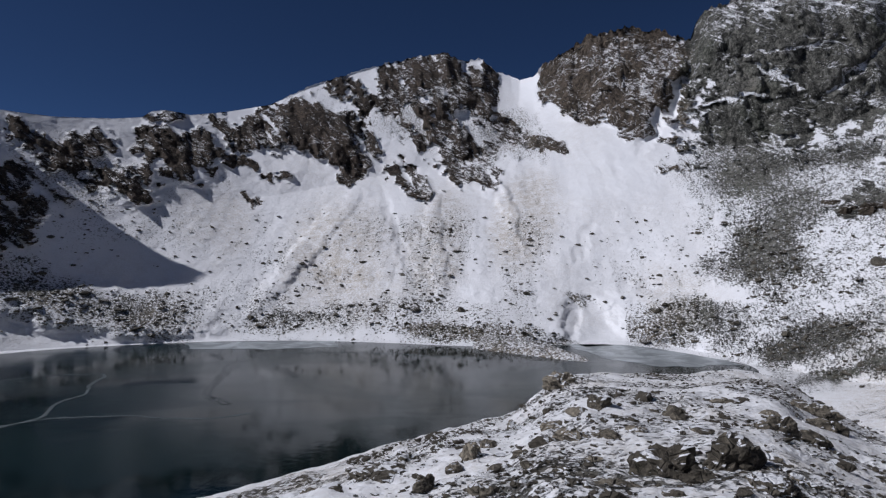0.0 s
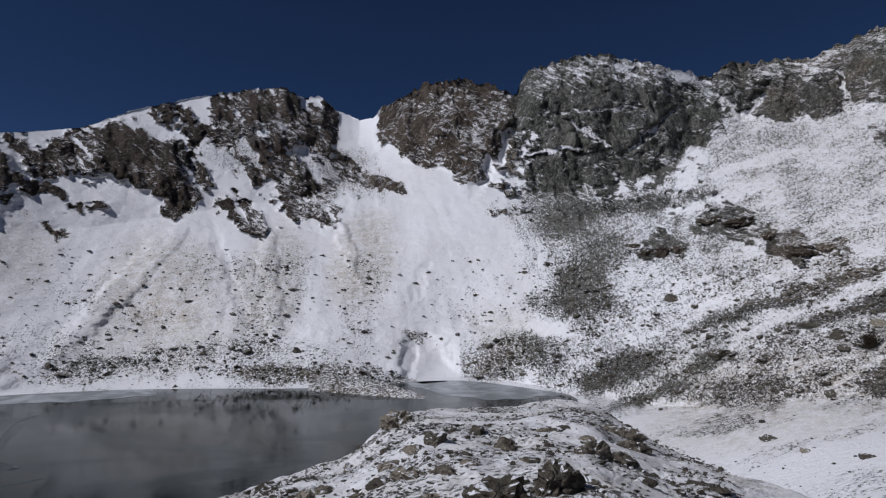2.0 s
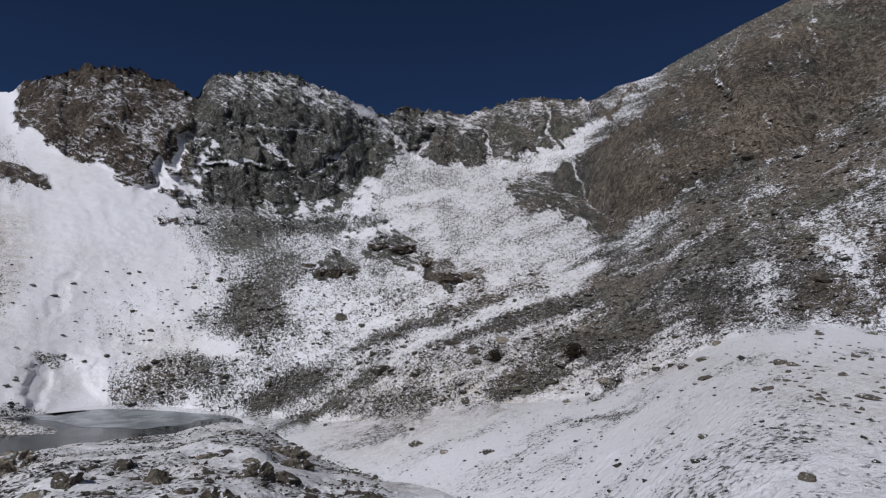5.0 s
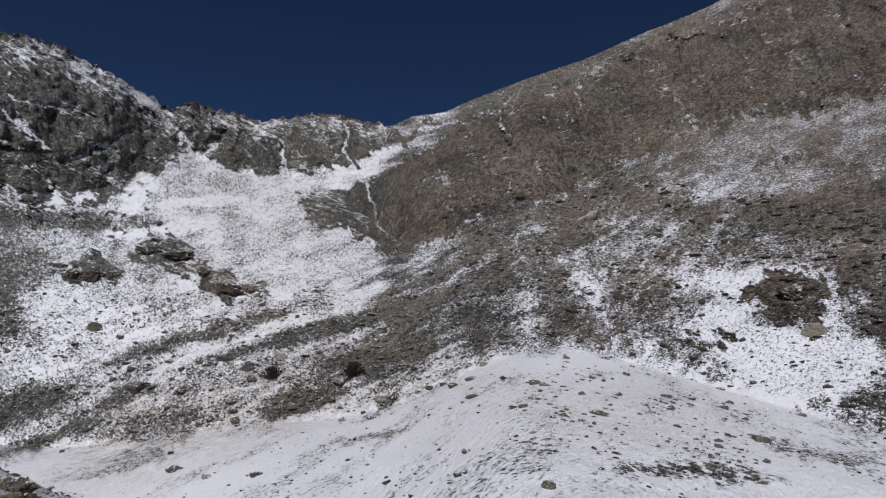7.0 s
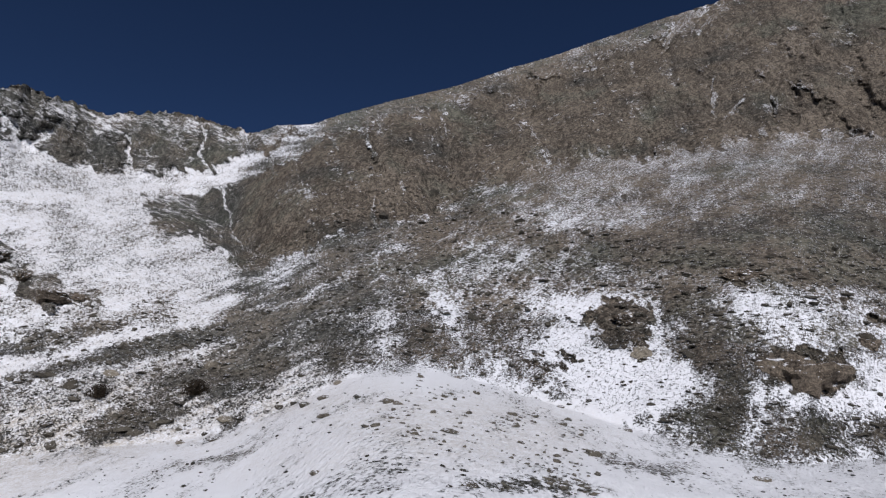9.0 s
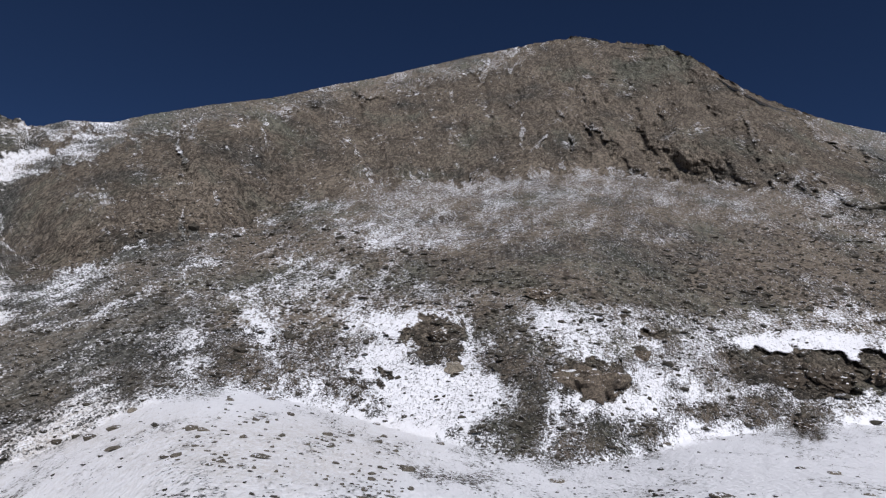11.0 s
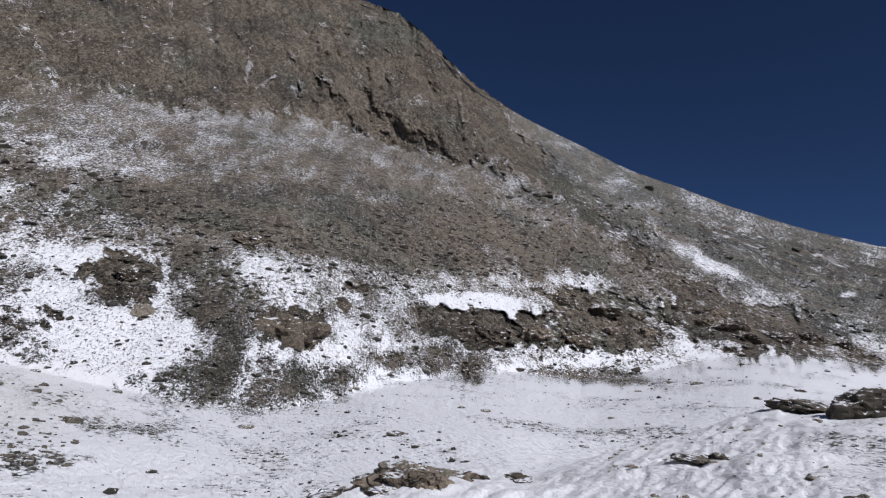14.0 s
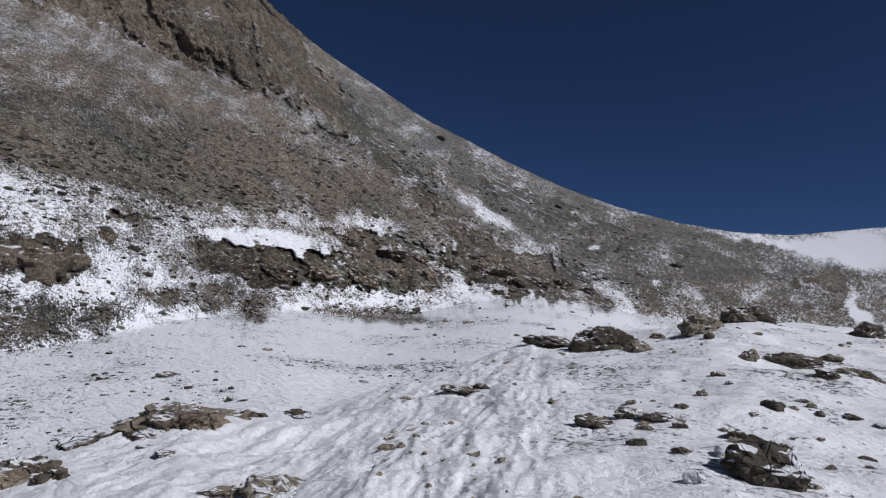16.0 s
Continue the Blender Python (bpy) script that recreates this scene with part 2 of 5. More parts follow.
def sheet(name, verts, quads, mat, cover=None, ledge=None, fall=None):
    """A mesh object from arrays, smooth-shaded. ledge, fall: places along and across the rock's ledges and the slope's fall line, in metres."""
    me = bpy.data.meshes.new(name)
    me.vertices.add(len(verts))
    me.vertices.foreach_set("co", np.ascontiguousarray(verts, dtype=np.float32).ravel())
    k = quads.shape[1]
    me.loops.add(quads.size)
    me.loops.foreach_set("vertex_index", np.ascontiguousarray(quads, dtype=np.int32).ravel())
    me.polygons.add(len(quads))
    me.polygons.foreach_set("loop_start", np.arange(0, quads.size, k, dtype=np.int32))
    me.polygons.foreach_set("use_smooth", np.ones(len(quads), dtype=bool))
    me.update(calc_edges=True)
    if cover is not None:
        att = me.attributes.new("cover", "FLOAT_COLOR", "POINT")
        att.data.foreach_set("color", np.ascontiguousarray(cover, dtype=np.float32).ravel())
        for title, grain in (("ledge", ledge), ("fall", fall)):
            att = me.attributes.new(title, "FLOAT_VECTOR", "POINT")
            att.data.foreach_set("vector", np.ascontiguousarray(verts if grain is None else grain, dtype=np.float32).ravel())
    me.materials.append(mat)
    return new(name, me)


def grid_quads(rows, cols):
    i = np.arange(rows - 1)[:, None] * cols + np.arange(cols - 1)[None, :]
    i = i.ravel()
    return np.stack([i, i + 1, i + cols + 1, i + cols], axis=1)


# ---- the shape of the land, by bearing from the viewpoint ----
# foot of the slopes: bearing, rise (degrees), distance
FOOT = [(-100, -4, 90), (-75, -7.5, 228), (-60, -7.9, 215), (-49, -8.0, 215), (-36, -7.75, 226), (-17, -8.05, 217), (-3, -8.75, 199), (4.6, -9.1, 191), (9, -9.0, 194), (11.5, -8.5, 205),
        (15.4, -8.3, 211), (20, -8.4, 208), (24, -9.0, 194), (26.5, -9.6, 181), (31, -10.0, 172), (35, -10.8, 158), (41, -10, 138), (47, -8.6, 126),
        (54, -8.3, 120), (59, -7.9, 112), (64, -5.8, 112), (69, -2.4, 115), (73, 0.1, 120), (77, -0.2, 118), (84, -1.7, 112)]
FOOT += [(88, -2.7, 104), (95, -4.2, 94), (102, -5.5, 87), (107, -6.4, 84), (112, -5.7, 92), (116.5, -2.6, 110), (121, -2.7, 124), (127, -1.0, 140),
         (135, -1.7, 150), (141, -0.9, 165), (146, 1.0, 180), (154, 1.5, 190), (160, 0.6, 230), (166, -0.2, 260), (180, 0.2, 280), (200, -1, 120)]
# foot of the cliffs, or the break of the slope
BREAK = [(-100, 3, 220), (-75, 1.0, 252), (-56, 2.5, 245), (-49, 4.0, 252), (-36, 2.6, 270), (-28, 3.3, 290), (-17, 4.5, 322), (-3, 7.5, 350), (4.6, 8.5, 365), (9, 12.5, 440), (13, 11.5, 378), (18, 10.2, 360), (23, 8.6, 345),
         (30, 8.9, 345), (35.5, 10.2, 368), (40, 13.5, 425), (47, 13.3, 430), (51, 14.0, 430), (55, 13.0, 380), (58, 10.5, 300), (60, 7.4, 240), (64, 8.8, 225)]
BREAK += [(69, 11.2, 222), (75.7, 13.6, 250), (81, 16.2, 282), (86, 18.4, 295), (92, 19.9, 302), (97, 19.3, 300), (103, 20.4, 302), (111, 20.3, 304),
          (117, 19.1, 325), (122, 18.0, 320), (126, 17.6, 312), (130.5, 15.0, 312), (135, 14.0, 318), (139.5, 11.7, 305), (144, 8.4, 284), (148, 6.0, 270),
          (154, 3.2, 262), (160, 2.6, 290), (180, 2.0, 350), (200, 3, 240)]
# the skyline
CREST = [(-110, 8, 330), (-75, 6, 300), (-61, 6, 280), (-56, 6, 285), (-53, 6.5, 290), (-51, 8, 295), (-48.3, 12.5, 300), (-46.5, 15.5, 303), (-45, 18, 306), (-43.5, 18.5, 309), (-41.5, 14, 313), (-39.5, 11.2, 318), (-38, 10.7, 322), (-36.1, 10.5, 327), (-32.5, 10.4, 340), (-28.5, 10.7, 357), (-26.4, 11.0, 366), (-19.7, 12.0, 400), (-15.8, 12.9, 418),
         (-12.3, 14.6, 434), (-9.2, 15.7, 448), (-5.5, 16.8, 462), (-2.3, 17.5, 472), (0.3, 17.8, 478), (1.9, 17.0, 478), (3.5, 17.3, 476), (5.1, 16.1, 480),
         (7.2, 15.4, 490), (8.5, 15.7, 470), (11.4, 17.5, 445), (13.4, 18.6, 438), (16.9, 19.1, 430), (20.2, 18.3, 432), (22.2, 17.5, 436), (22.7, 18.9, 424), (23.4, 19.6, 420), (26.9, 20.4, 420)]
CREST += [(-25.7, 11.55, 370), (-24.6, 11.75, 376), (-23.4, 11.65, 382), (-22.6, 11.5, 386), (30.1, 20.6, 424), (33.9, 19.5, 430), (37.4, 18.3, 446), (39.2, 17.5, 464), (40.7, 18.5, 472), (44.8, 18.2, 476), (47, 17.8, 478), (48.4, 18.4, 478), (50.8, 19.1, 480),
          (53, 19.5, 478), (56.8, 19.2, 450), (58.9, 19.0, 420), (61.1, 20.2, 380), (64.3, 20.8, 360), (67, 22.1, 352), (72, 24, 358), (77.6, 25.6, 380), (82.9, 27.4, 420)]
CREST += [(88, 28.7, 432), (92, 29.8, 438), (97.5, 31, 445), (103, 31.8, 455), (108.4, 32.2, 458), (111.9, 31.4, 452), (116.2, 30.6, 450), (119.2, 29.2, 440), (122.1, 26.8, 412), (125, 24.8, 402), (128.9, 22.6, 450),
          (134.8, 19.9, 550), (139.7, 17.4, 610), (144.3, 15.6, 660), (148.3, 13.8, 700), (153.6, 11.7, 750), (158.7, 10.0, 790), (163.6, 8.8, 830), (168.2, 8.0, 850), (172.4, 7.8, 850), (178.8, 8.4, 840),
          (200, 9, 600), (230, 9, 480)]
# height of the valley floor under the viewpoint
FLOOR = [(-90, -25), (-70, -58), (-60, -58), (14, -58), (23, -42), (28, -30), (41, -24), (54, -16), (66, -10.5), (75, -9), (100, -9), (120, -8), (150, -7), (180, -7), (230, -12)]
# edge of the knoll that the viewpoint stands on
KNOLL = [(-100, 2, 40), (-70, -14, 20), (-60, -24, 12), (-20, -21, 14), (-7, -18.9, 16), (-0.8, -17.2, 18), (6.5, -15.5, 20), (9.7, -12.8, 24), (12.8, -11.5, 26), (17, -11.2, 28), (20, -11.3, 28),
         (25, -10.3, 30), (29, -10.6, 28), (32, -12.4, 22), (35, -14.2, 18), (40, -15.5, 15), (46, -16.5, 13), (60, -22, 8.5), (80, -27, 7), (100, -20, 8.5),
         (107, -15.4, 11), (112, -13.0, 13), (115.5, -11.7, 15), (121, -10, 17), (126, -10.6, 17), (131, -10.3, 17)]
KNOLL += [(139, -7.6, 19), (144, -5.8, 21), (150, -3.1, 25), (157, -1.5, 28), (164, -0.3, 30), (168, 0.6, 32), (172, 0.6, 34), (179, 0.4, 36), (200, 1, 40)]

DEG = np.pi / 180


BENCH = np.arange(-180, 541, 0.5)


def softly(table, bearing, column, spread=2.6):
    """The same as along(), rounded off over some degrees of bearing."""
    v = along(table, BENCH, column)
    k = np.exp(-0.5 * (np.arange(-24, 25) * 0.5 / spread) ** 2)
    v = np.convolve(v, k / k.sum(), mode="same")
    return np.interp(bearing, BENCH, v)


def land_nodes(a):
    """Distance and height (under the eye) of the profile's nodes at the bearings a."""
    z0 = softly(FLOOR, a, 1, 4.0)
    r0 = -z0 / np.tan(30 * DEG)
    r1 = softly(FOOT, a, 2, 3.5)
    z1 = r1 * np.tan(np.where(a < 29, softly(FOOT, a, 1, 1.2), softly(FOOT, a, 1, 4.0)) * DEG)
    r2 = softly(BREAK, a, 2, 3.0)
    z2 = r2 * np.tan(softly(BREAK, a, 1, 2.6) * DEG)
    r3 = softly(CREST, a, 2, 2.0)
    z3 = r3 * np.tan(along(CREST, a, 1) * DEG)
    return (r0, z0), (r1, z1), (r2, z2), (r3, z3)


def range_at(a, e):
    """Distance of the land at bearing a and rise e, without its relief."""
    nodes = land_nodes(a)
    t = np.tan(e * DEG)
    out = None
    for (ra, za), (rb, zb) in zip(nodes, nodes[1:]):
        k = (zb - za) / (rb - ra)
        r = np.clip((za - k * ra) / np.where(np.abs(t - k) < 1e-4, 1e-4, t - k), np.minimum(ra, rb), np.maximum(ra, rb))
        out = r if out is None else np.where(t > za / ra, r, out)
    return out


# ---- what covers the land: patches of bedrock, stones and dust ----
ROCK, SCREE, DUST, RELIEF = 0, 1, 2, 3
PATCHES = []


def patch(layer, bearing, rise, wide, high, lean, value):
    PATCHES.append((layer, bearing, rise, wide, high, lean, value))


# crags of the headwall above the lake
patch(ROCK, -32.1, 7.5, 1.83, 1.07, -30, 1)
patch(ROCK, -34.7, 8.7, 1.80, 0.94, -24, 0.9)
patch(ROCK, -29.8, 8.6, 1.52, 1.00, -25, 1)
patch(ROCK, -29.4, 5.6, 1.05, 1.01, -37, 1)
patch(ROCK, -26.9, 5.5, 1.87, 1.41, -32, 1)
patch(ROCK, -25.4, 9.1, 1.30, 1.69, -16, 1)
patch(ROCK, -22.9, 8.1, 2.07, 2.22, -32, 1)
patch(ROCK, -18.7, 10.3, 2.27, 0.83, -32, 0.9)
patch(ROCK, -18.7, 7.8, 1.71, 0.89, -27, 1)
patch(ROCK, -16.8, 10.4, 1.93, 0.89, -37, 0.9)
patch(ROCK, -15.3, 6.7, 1.38, 0.66, -8, 0.9)
patch(ROCK, -17.5, 4.9, 0.97, 0.71, -28, 0.8)
patch(ROCK, -11.5, 10.6, 4.44, 2.12, -23, 1.2)
patch(ROCK, -8.4, 14.5, 2.63, 0.89, -28, 0.9)
patch(ROCK, -2.9, 15.9, 2.56, 1.28, 11, 1.1)
patch(ROCK, -4.5, 13.4, 1.45, 1.41, 1, 1)
patch(ROCK, 0.3, 15.2, 1.55, 2.58, 15, 1)
patch(ROCK, -0.2, 10.9, 2.20, 1.34, -30, 0.8)
patch(ROCK, 2.2, 8.3, 3.06, 1.88, -30, 1)
patch(ROCK, 3.5, 7.2, 1.58, 1.31, -20, 1)
patch(ROCK, -8.4, 7.4, 1.56, 0.83, 51, 0.9)
patch(ROCK, -3.4, 6.7, 2.43, 0.95, -35, 0.9)
patch(ROCK, -1.5, 5.1, 0.85, 0.37, 0, 0.8)
patch(ROCK, 3.5, 14.4, 1.34, 1.80, -21, 0.7)
patch(ROCK, 7.2, 10.5, 3.20, 1.13, -26, 0.85)
patch(ROCK, 9.3, 9.7, 1.64, 0.72, -12, 0.9)
patch(ROCK, 5.1, 9.3, 1.36, 0.57, -21, 0.8)
patch(ROCK, -35.4, 1.3, 1.49, 1.48, -29, 1)
patch(ROCK, -36.1, 4.8, 1.04, 2.57, -27, 0.8)
patch(ROCK, -24.3, 11.6, 1.97, 0.33, 5, 0.8)
patch(ROCK, -34.0, 4.0, 2.20, 1.76, -27, 0.5)
# brown peak and grey massif
patch(ROCK, 14.9, 15.1, 3.63, 3.28, -9, 1)
patch(ROCK, 18.3, 13.4, 3.89, 2.20, -6, 1)
patch(ROCK, 12.7, 13.8, 2.41, 1.89, -14, 1)
patch(ROCK, 17.7, 10.5, 1.21, 0.74, 7, 0.9)
patch(ROCK, 19.2, 17.5, 2.49, 1.58, -14, 0.8)
patch(ROCK, 28.0, 17.2, 5.26, 3.48, -3, 1.2)
patch(ROCK, 31.2, 14.5, 6.36, 3.30, -4, 1.2)
patch(ROCK, 36.3, 16.0, 3.55, 2.84, -31, 1.1)
patch(ROCK, 27.4, 10.9, 4.34, 1.79, -10, 1)
patch(ROCK, 33.9, 12.1, 4.22, 1.84, 19, 1)
patch(ROCK, 25.1, 9.9, 1.92, 1.37, 5, 1)
patch(ROCK, 20.3, 12.3, 3.05, 0.37, 58, -1.1)
patch(ROCK, 28.5, 14.2, 2.47, 0.17, -32, -1.05)
patch(ROCK, 34.3, 13.9, 2.31, 0.18, 40, -1.05)
patch(ROCK, 40.9, 15.2, 2.08, 0.41, -47, -1.1)
patch(ROCK, 29.1, 16.1, 3.82, 0.15, 2, -0.68)
patch(ROCK, 25.9, 12.5, 3.23, 0.17, 3, -0.75)
patch(ROCK, 36.0, 10.3, 2.05, 0.73, -7, -0.4)
patch(ROCK, 30.5, 9.2, 2.44, 0.71, 4, -0.4)
# back ridge of the bowl
patch(ROCK, 41.6, 16.8, 1.87, 1.84, -12, 1)
patch(ROCK, 46.0, 16.2, 3.15, 2.17, -13, 1)
patch(ROCK, 52.0, 17.0, 3.12, 2.46, -0, 1)
patch(ROCK, 55.2, 17.6, 3.70, 1.62, 7, 1)
patch(ROCK, 59.0, 18.2, 2.01, 0.70, 8, 0.8)
patch(ROCK, 42.7, 15.2, 1.47, 0.26, 53, -0.8)
patch(ROCK, 49.0, 15.0, 1.79, 0.18, -74, -0.7)
patch(ROCK, 55.0, 17.3, 1.65, 0.12, -76, -0.8)
# rock bands in the bowl
patch(ROCK, 34.8, 3.6, 2.44, 0.88, 2, 1)
patch(ROCK, 40.7, 5.5, 2.74, 1.27, -10, 1)
patch(ROCK, 45.5, 3.5, 3.09, 1.28, -14, 0.9)
patch(ROCK, 53.1, 11.1, 2.21, 1.79, 10, 0.7)
# scree and dust on the headwall fans
patch(SCREE, -31.4, -4.7, 6.62, 1.72, -11, 0.34)
patch(SCREE, -25.6, -5.7, 3.47, 1.91, -13, 0.25)
patch(SCREE, -34.0, -2.6, 4.41, 1.33, -22, 0.24)
patch(SCREE, -14.8, -6.7, 3.47, 0.92, 8, 0.28)
patch(SCREE, -0.2, -7.9, 3.70, 0.94, -5, 0.42)
patch(SCREE, 7.7, -8.3, 4.66, 1.04, -7, 0.45)
patch(SCREE, 13.4, -5.1, 2.01, 0.62, -19, 0.5)
patch(SCREE, -9.7, -1.5, 7.78, 6.31, 10, 0.14)
patch(SCREE, -0.2, 0.1, 3.20, 5.87, -8, 0.2)
patch(SCREE, 8.3, 0.6, 2.61, 5.81, -20, 0.2)
patch(SCREE, -22.0, 2.0, 5.51, 2.96, 1, 0.14)
patch(SCREE, 16.4, -2.0, 3.92, 4.09, -19, 0.1)
patch(SCREE, -32.5, 2.7, 4.56, 4.94, -18, 0.12)
patch(SCREE, -2.3, -6.3, 10.59, 1.58, -0, 0.22)
patch(SCREE, -19.7, -5.0, 5.67, 2.00, -2, 0.2)
patch(DUST, -9.7, 0.1, 4.41, 3.95, 25, 0.7)
patch(DUST, -0.7, 0.6, 2.67, 4.80, -8, 0.6)
patch(DUST, 7.7, 2.7, 2.88, 4.22, -25, 0.7)
patch(DUST, -20.6, 2.5, 3.27, 2.99, 1, 0.35)
patch(DUST, -9.7, -4.1, 7.25, 2.62, -1, 0.3)
patch(DUST, 20.7, -3.9, 4.19, 1.99, -19, 0.4)
# east mountain: snow patches, dark bands and lobes on the scree
patch(SCREE, 71.0, 8.2, 20.93, 3.08, 38, 0.16)
patch(SCREE, 70.0, 4.6, 9.0, 2.2, 28, 0.06)
patch(SCREE, 74.8, 1.3, 13.06, 2.01, 9, 0.3)
patch(SCREE, 107.4, 10.6, 19.44, 1.49, -5, 0.35)
patch(SCREE, 111.8, 14.3, 13.08, 2.90, -4, 0.1)
patch(SCREE, 92.1, 13.7, 4.75, 2.12, 1, -0.14)
patch(SCREE, 81.4, 9.0, 6.35, 1.59, 28, -0.1)
patch(SCREE, 94.4, 3.3, 6.68, 1.74, 10, -0.25)
patch(SCREE, 89.7, 4.1, 4.20, 1.56, 32, -0.22)
patch(SCREE, 81.8, 3.8, 4.19, 1.55, 3, -0.15)
patch(SCREE, 97.5, 0.4, 6.99, 1.19, -7, -0.15)
patch(SCREE, 94.0, 30.2, 10.03, 1.16, 12, -0.2)
patch(SCREE, 80.2, 26.0, 12.42, 0.71, 19, -0.1)
patch(ROCK, 94.4, 4.3, 3.09, 1.75, -18, 0.55)
patch(ROCK, 108.9, 1.9, 2.84, 1.42, -3, 0.9)
patch(ROCK, 88.7, 1.0, 3.12, 0.81, 3, 0.5)
patch(ROCK, 104.5, 9.4, 1.44, 0.60, -0, 0.5)
patch(ROCK, 114.6, 5.2, 1.22, 0.74, 0, 0.4)
patch(ROCK, 94.8, 15.9, 2.60, 0.95, 0, 0.35)
patch(ROCK, 58.0, 11.7, 2.54, 0.14, -69, -0.9)
patch(ROCK, 98.7, 29.5, 1.08, 0.14, 71, -1.2)
patch(ROCK, 102.6, 24.3, 1.65, 0.15, -84, -1.05)
patch(ROCK, 107.3, 23.2, 1.11, 0.13, -86, -1.05)
patch(ROCK, 70.0, 19.5, 1.49, 0.15, -72, -1.05)
patch(ROCK, 71.1, 13.4, 1.51, 0.16, -79, -0.9)
patch(ROCK, 97.6, 19.9, 0.81, 0.21, 59, -0.8)
patch(ROCK, 81.1, 14.6, 1.91, 0.27, 40, -0.5)
# south flank and the low crag band
patch(SCREE, 126.0, 4.9, 4.69, 0.63, -3, -0.35)
patch(SCREE, 134.6, 7.7, 2.94, 0.71, -10, -0.3)
patch(SCREE, 129.5, 11.3, 10.25, 1.57, -15, 0.15)
patch(SCREE, 124.5, 0.2, 6.73, 1.23, 3, 0.2)
patch(SCREE, 136.9, -1.2, 5.14, 0.68, -2, 0.5)
patch(ROCK, 127.5, 2.6, 5.65, 1.65, -4, 1)
patch(ROCK, 136.0, 2.7, 4.78, 1.49, -6, 1)
patch(ROCK, 137.0, 5.2, 5.70, 1.30, -11, 0.8)
patch(ROCK, 141.1, 3.3, 2.24, 1.35, -9, 0.9)
patch(ROCK, 149.5, 3.5, 3.86, 0.99, -5, 0.9)
patch(ROCK, 147.2, 4.6, 2.84, 0.92, -10, 0.7)
patch(ROCK, 108.8, 1.5, 2.67, 1.54, 3, 0.9)
patch(ROCK, 125.6, -1.8, 1.64, 0.60, 3, 0.6)
patch(ROCK, 130.5, 18.6, 6.06, 1.13, -33, 0.5)
patch(ROCK, 139.6, 12.7, 5.56, 0.70, -38, 0.4)
patch(SCREE, 139.7, 15.7, 3.70, 0.99, -28, -0.05)
patch(SCREE, 145.3, 9.6, 5.08, 0.57, -24, -0.2)
patch(SCREE, 148.5, 12.9, 5.61, 0.55, -24, -0.1)
# basin floor
patch(SCREE, 87.4, -9.9, 6.2, 0.45, 1, 0.42)
patch(SCREE, 97.1, -7.3, 3.33, 0.61, -2, 0.3)
patch(DUST, 73.3, -6.6, 20.46, 3.44, 5, 0.28)
patch(DUST, 48.6, -6.1, 13.04, 2.77, 22, 0.4)
patch(DUST, 62.6, -3.4, 10.14, 2.01, 4, 0.3)
patch(DUST, 81.7, -5.4, 10.86, 2.68, 0, 0.2)
# grooves, ribs and hollows in the snow (metres)
patch(RELIEF, 12.0, -6.8, 0.66, 2.16, 1, -3)
patch(RELIEF, 13.9, -6.6, 1.80, 1.84, 2, -2)
patch(RELIEF, -4.2, 1.1, 4.51, 0.53, -72, -1.6)
patch(RELIEF, -0.7, 0.6, 5.07, 0.69, -85, 2.5)
patch(RELIEF, -12.6, 0.1, 6.62, 0.94, 50, 3)
patch(RELIEF, 6.4, 3.2, 3.16, 0.48, -72, 2.5)
patch(RELIEF, 12.9, 0.6, 2.23, 0.52, 68, -1)
patch(RELIEF, -7.6, 0.1, 3.15, 3.17, 0, 3)
patch(RELIEF, 7.2, -6.3, 6.26, 2.09, -9, 3)
patch(RELIEF, -28.5, -5.1, 8.23, 1.86, -8, 6)
patch(RELIEF, 20.7, -6.4, 5.56, 1.97, -13, 5)
patch(RELIEF, 3.5, 8.0, 3.69, 2.09, -26, 5)
patch(RELIEF, -11.8, 10.9, 4.53, 2.01, -23, 8)
patch(RELIEF, -22.9, 8.3, 2.70, 2.40, -27, 6)
patch(RELIEF, 0.3, 15.2, 2.06, 2.98, -0, 6)
patch(RELIEF, -26.9, 5.7, 1.70, 1.88, -27, 5)
patch(SCREE, 13.9, -6.7, 1.80, 1.74, 2, -0.5)
patch(SCREE, 15.9, -6.6, 0.69, 2.03, 2, -0.4)
patch(RELIEF, 20.3, 12.3, 3.39, 0.56, 58, -7)
patch(RELIEF, 40.9, 15.0, 2.29, 0.62, -47, -6)
patch(RELIEF, 28.5, 14.2, 2.47, 0.30, -32, -3)
patch(RELIEF, 34.3, 13.9, 2.51, 0.36, 40, -4)
patch(RELIEF, 28.5, 17.2, 1.89, 3.39, 7, 5)
patch(RELIEF, 34.1, 16.8, 1.50, 3.00, -5, 5)
patch(RELIEF, 24.2, 17.6, 1.34, 2.81, 9, 5)
patch(RELIEF, 42.7, 15.2, 1.57, 0.47, 53, -5)
patch(RELIEF, 49.0, 15.1, 1.90, 0.47, -74, -5)
patch(RELIEF, 55.0, 17.3, 1.85, 0.31, -76, -4)
patch(RELIEF, 37.2, 7.8, 5.17, 0.31, 65, 2)
patch(RELIEF, 42.9, 9.8, 3.71, 0.32, -3, -2)
patch(RELIEF, 58.0, 11.7, 2.54, 0.38, -69, -3)
patch(RELIEF, 98.7, 29.5, 1.27, 0.29, 71, -5)
patch(RELIEF, 102.6, 24.3, 2.42, 0.35, -84, -3)
patch(RELIEF, 107.3, 23.2, 1.66, 0.29, -86, -3)
patch(RELIEF, 70.0, 19.5, 2.48, 0.30, -72, -4)
patch(RELIEF, 77.3, 20.3, 3.12, 0.31, -74, -4)
patch(RELIEF, 86.1, 25.1, 2.61, 0.31, -77, -4)
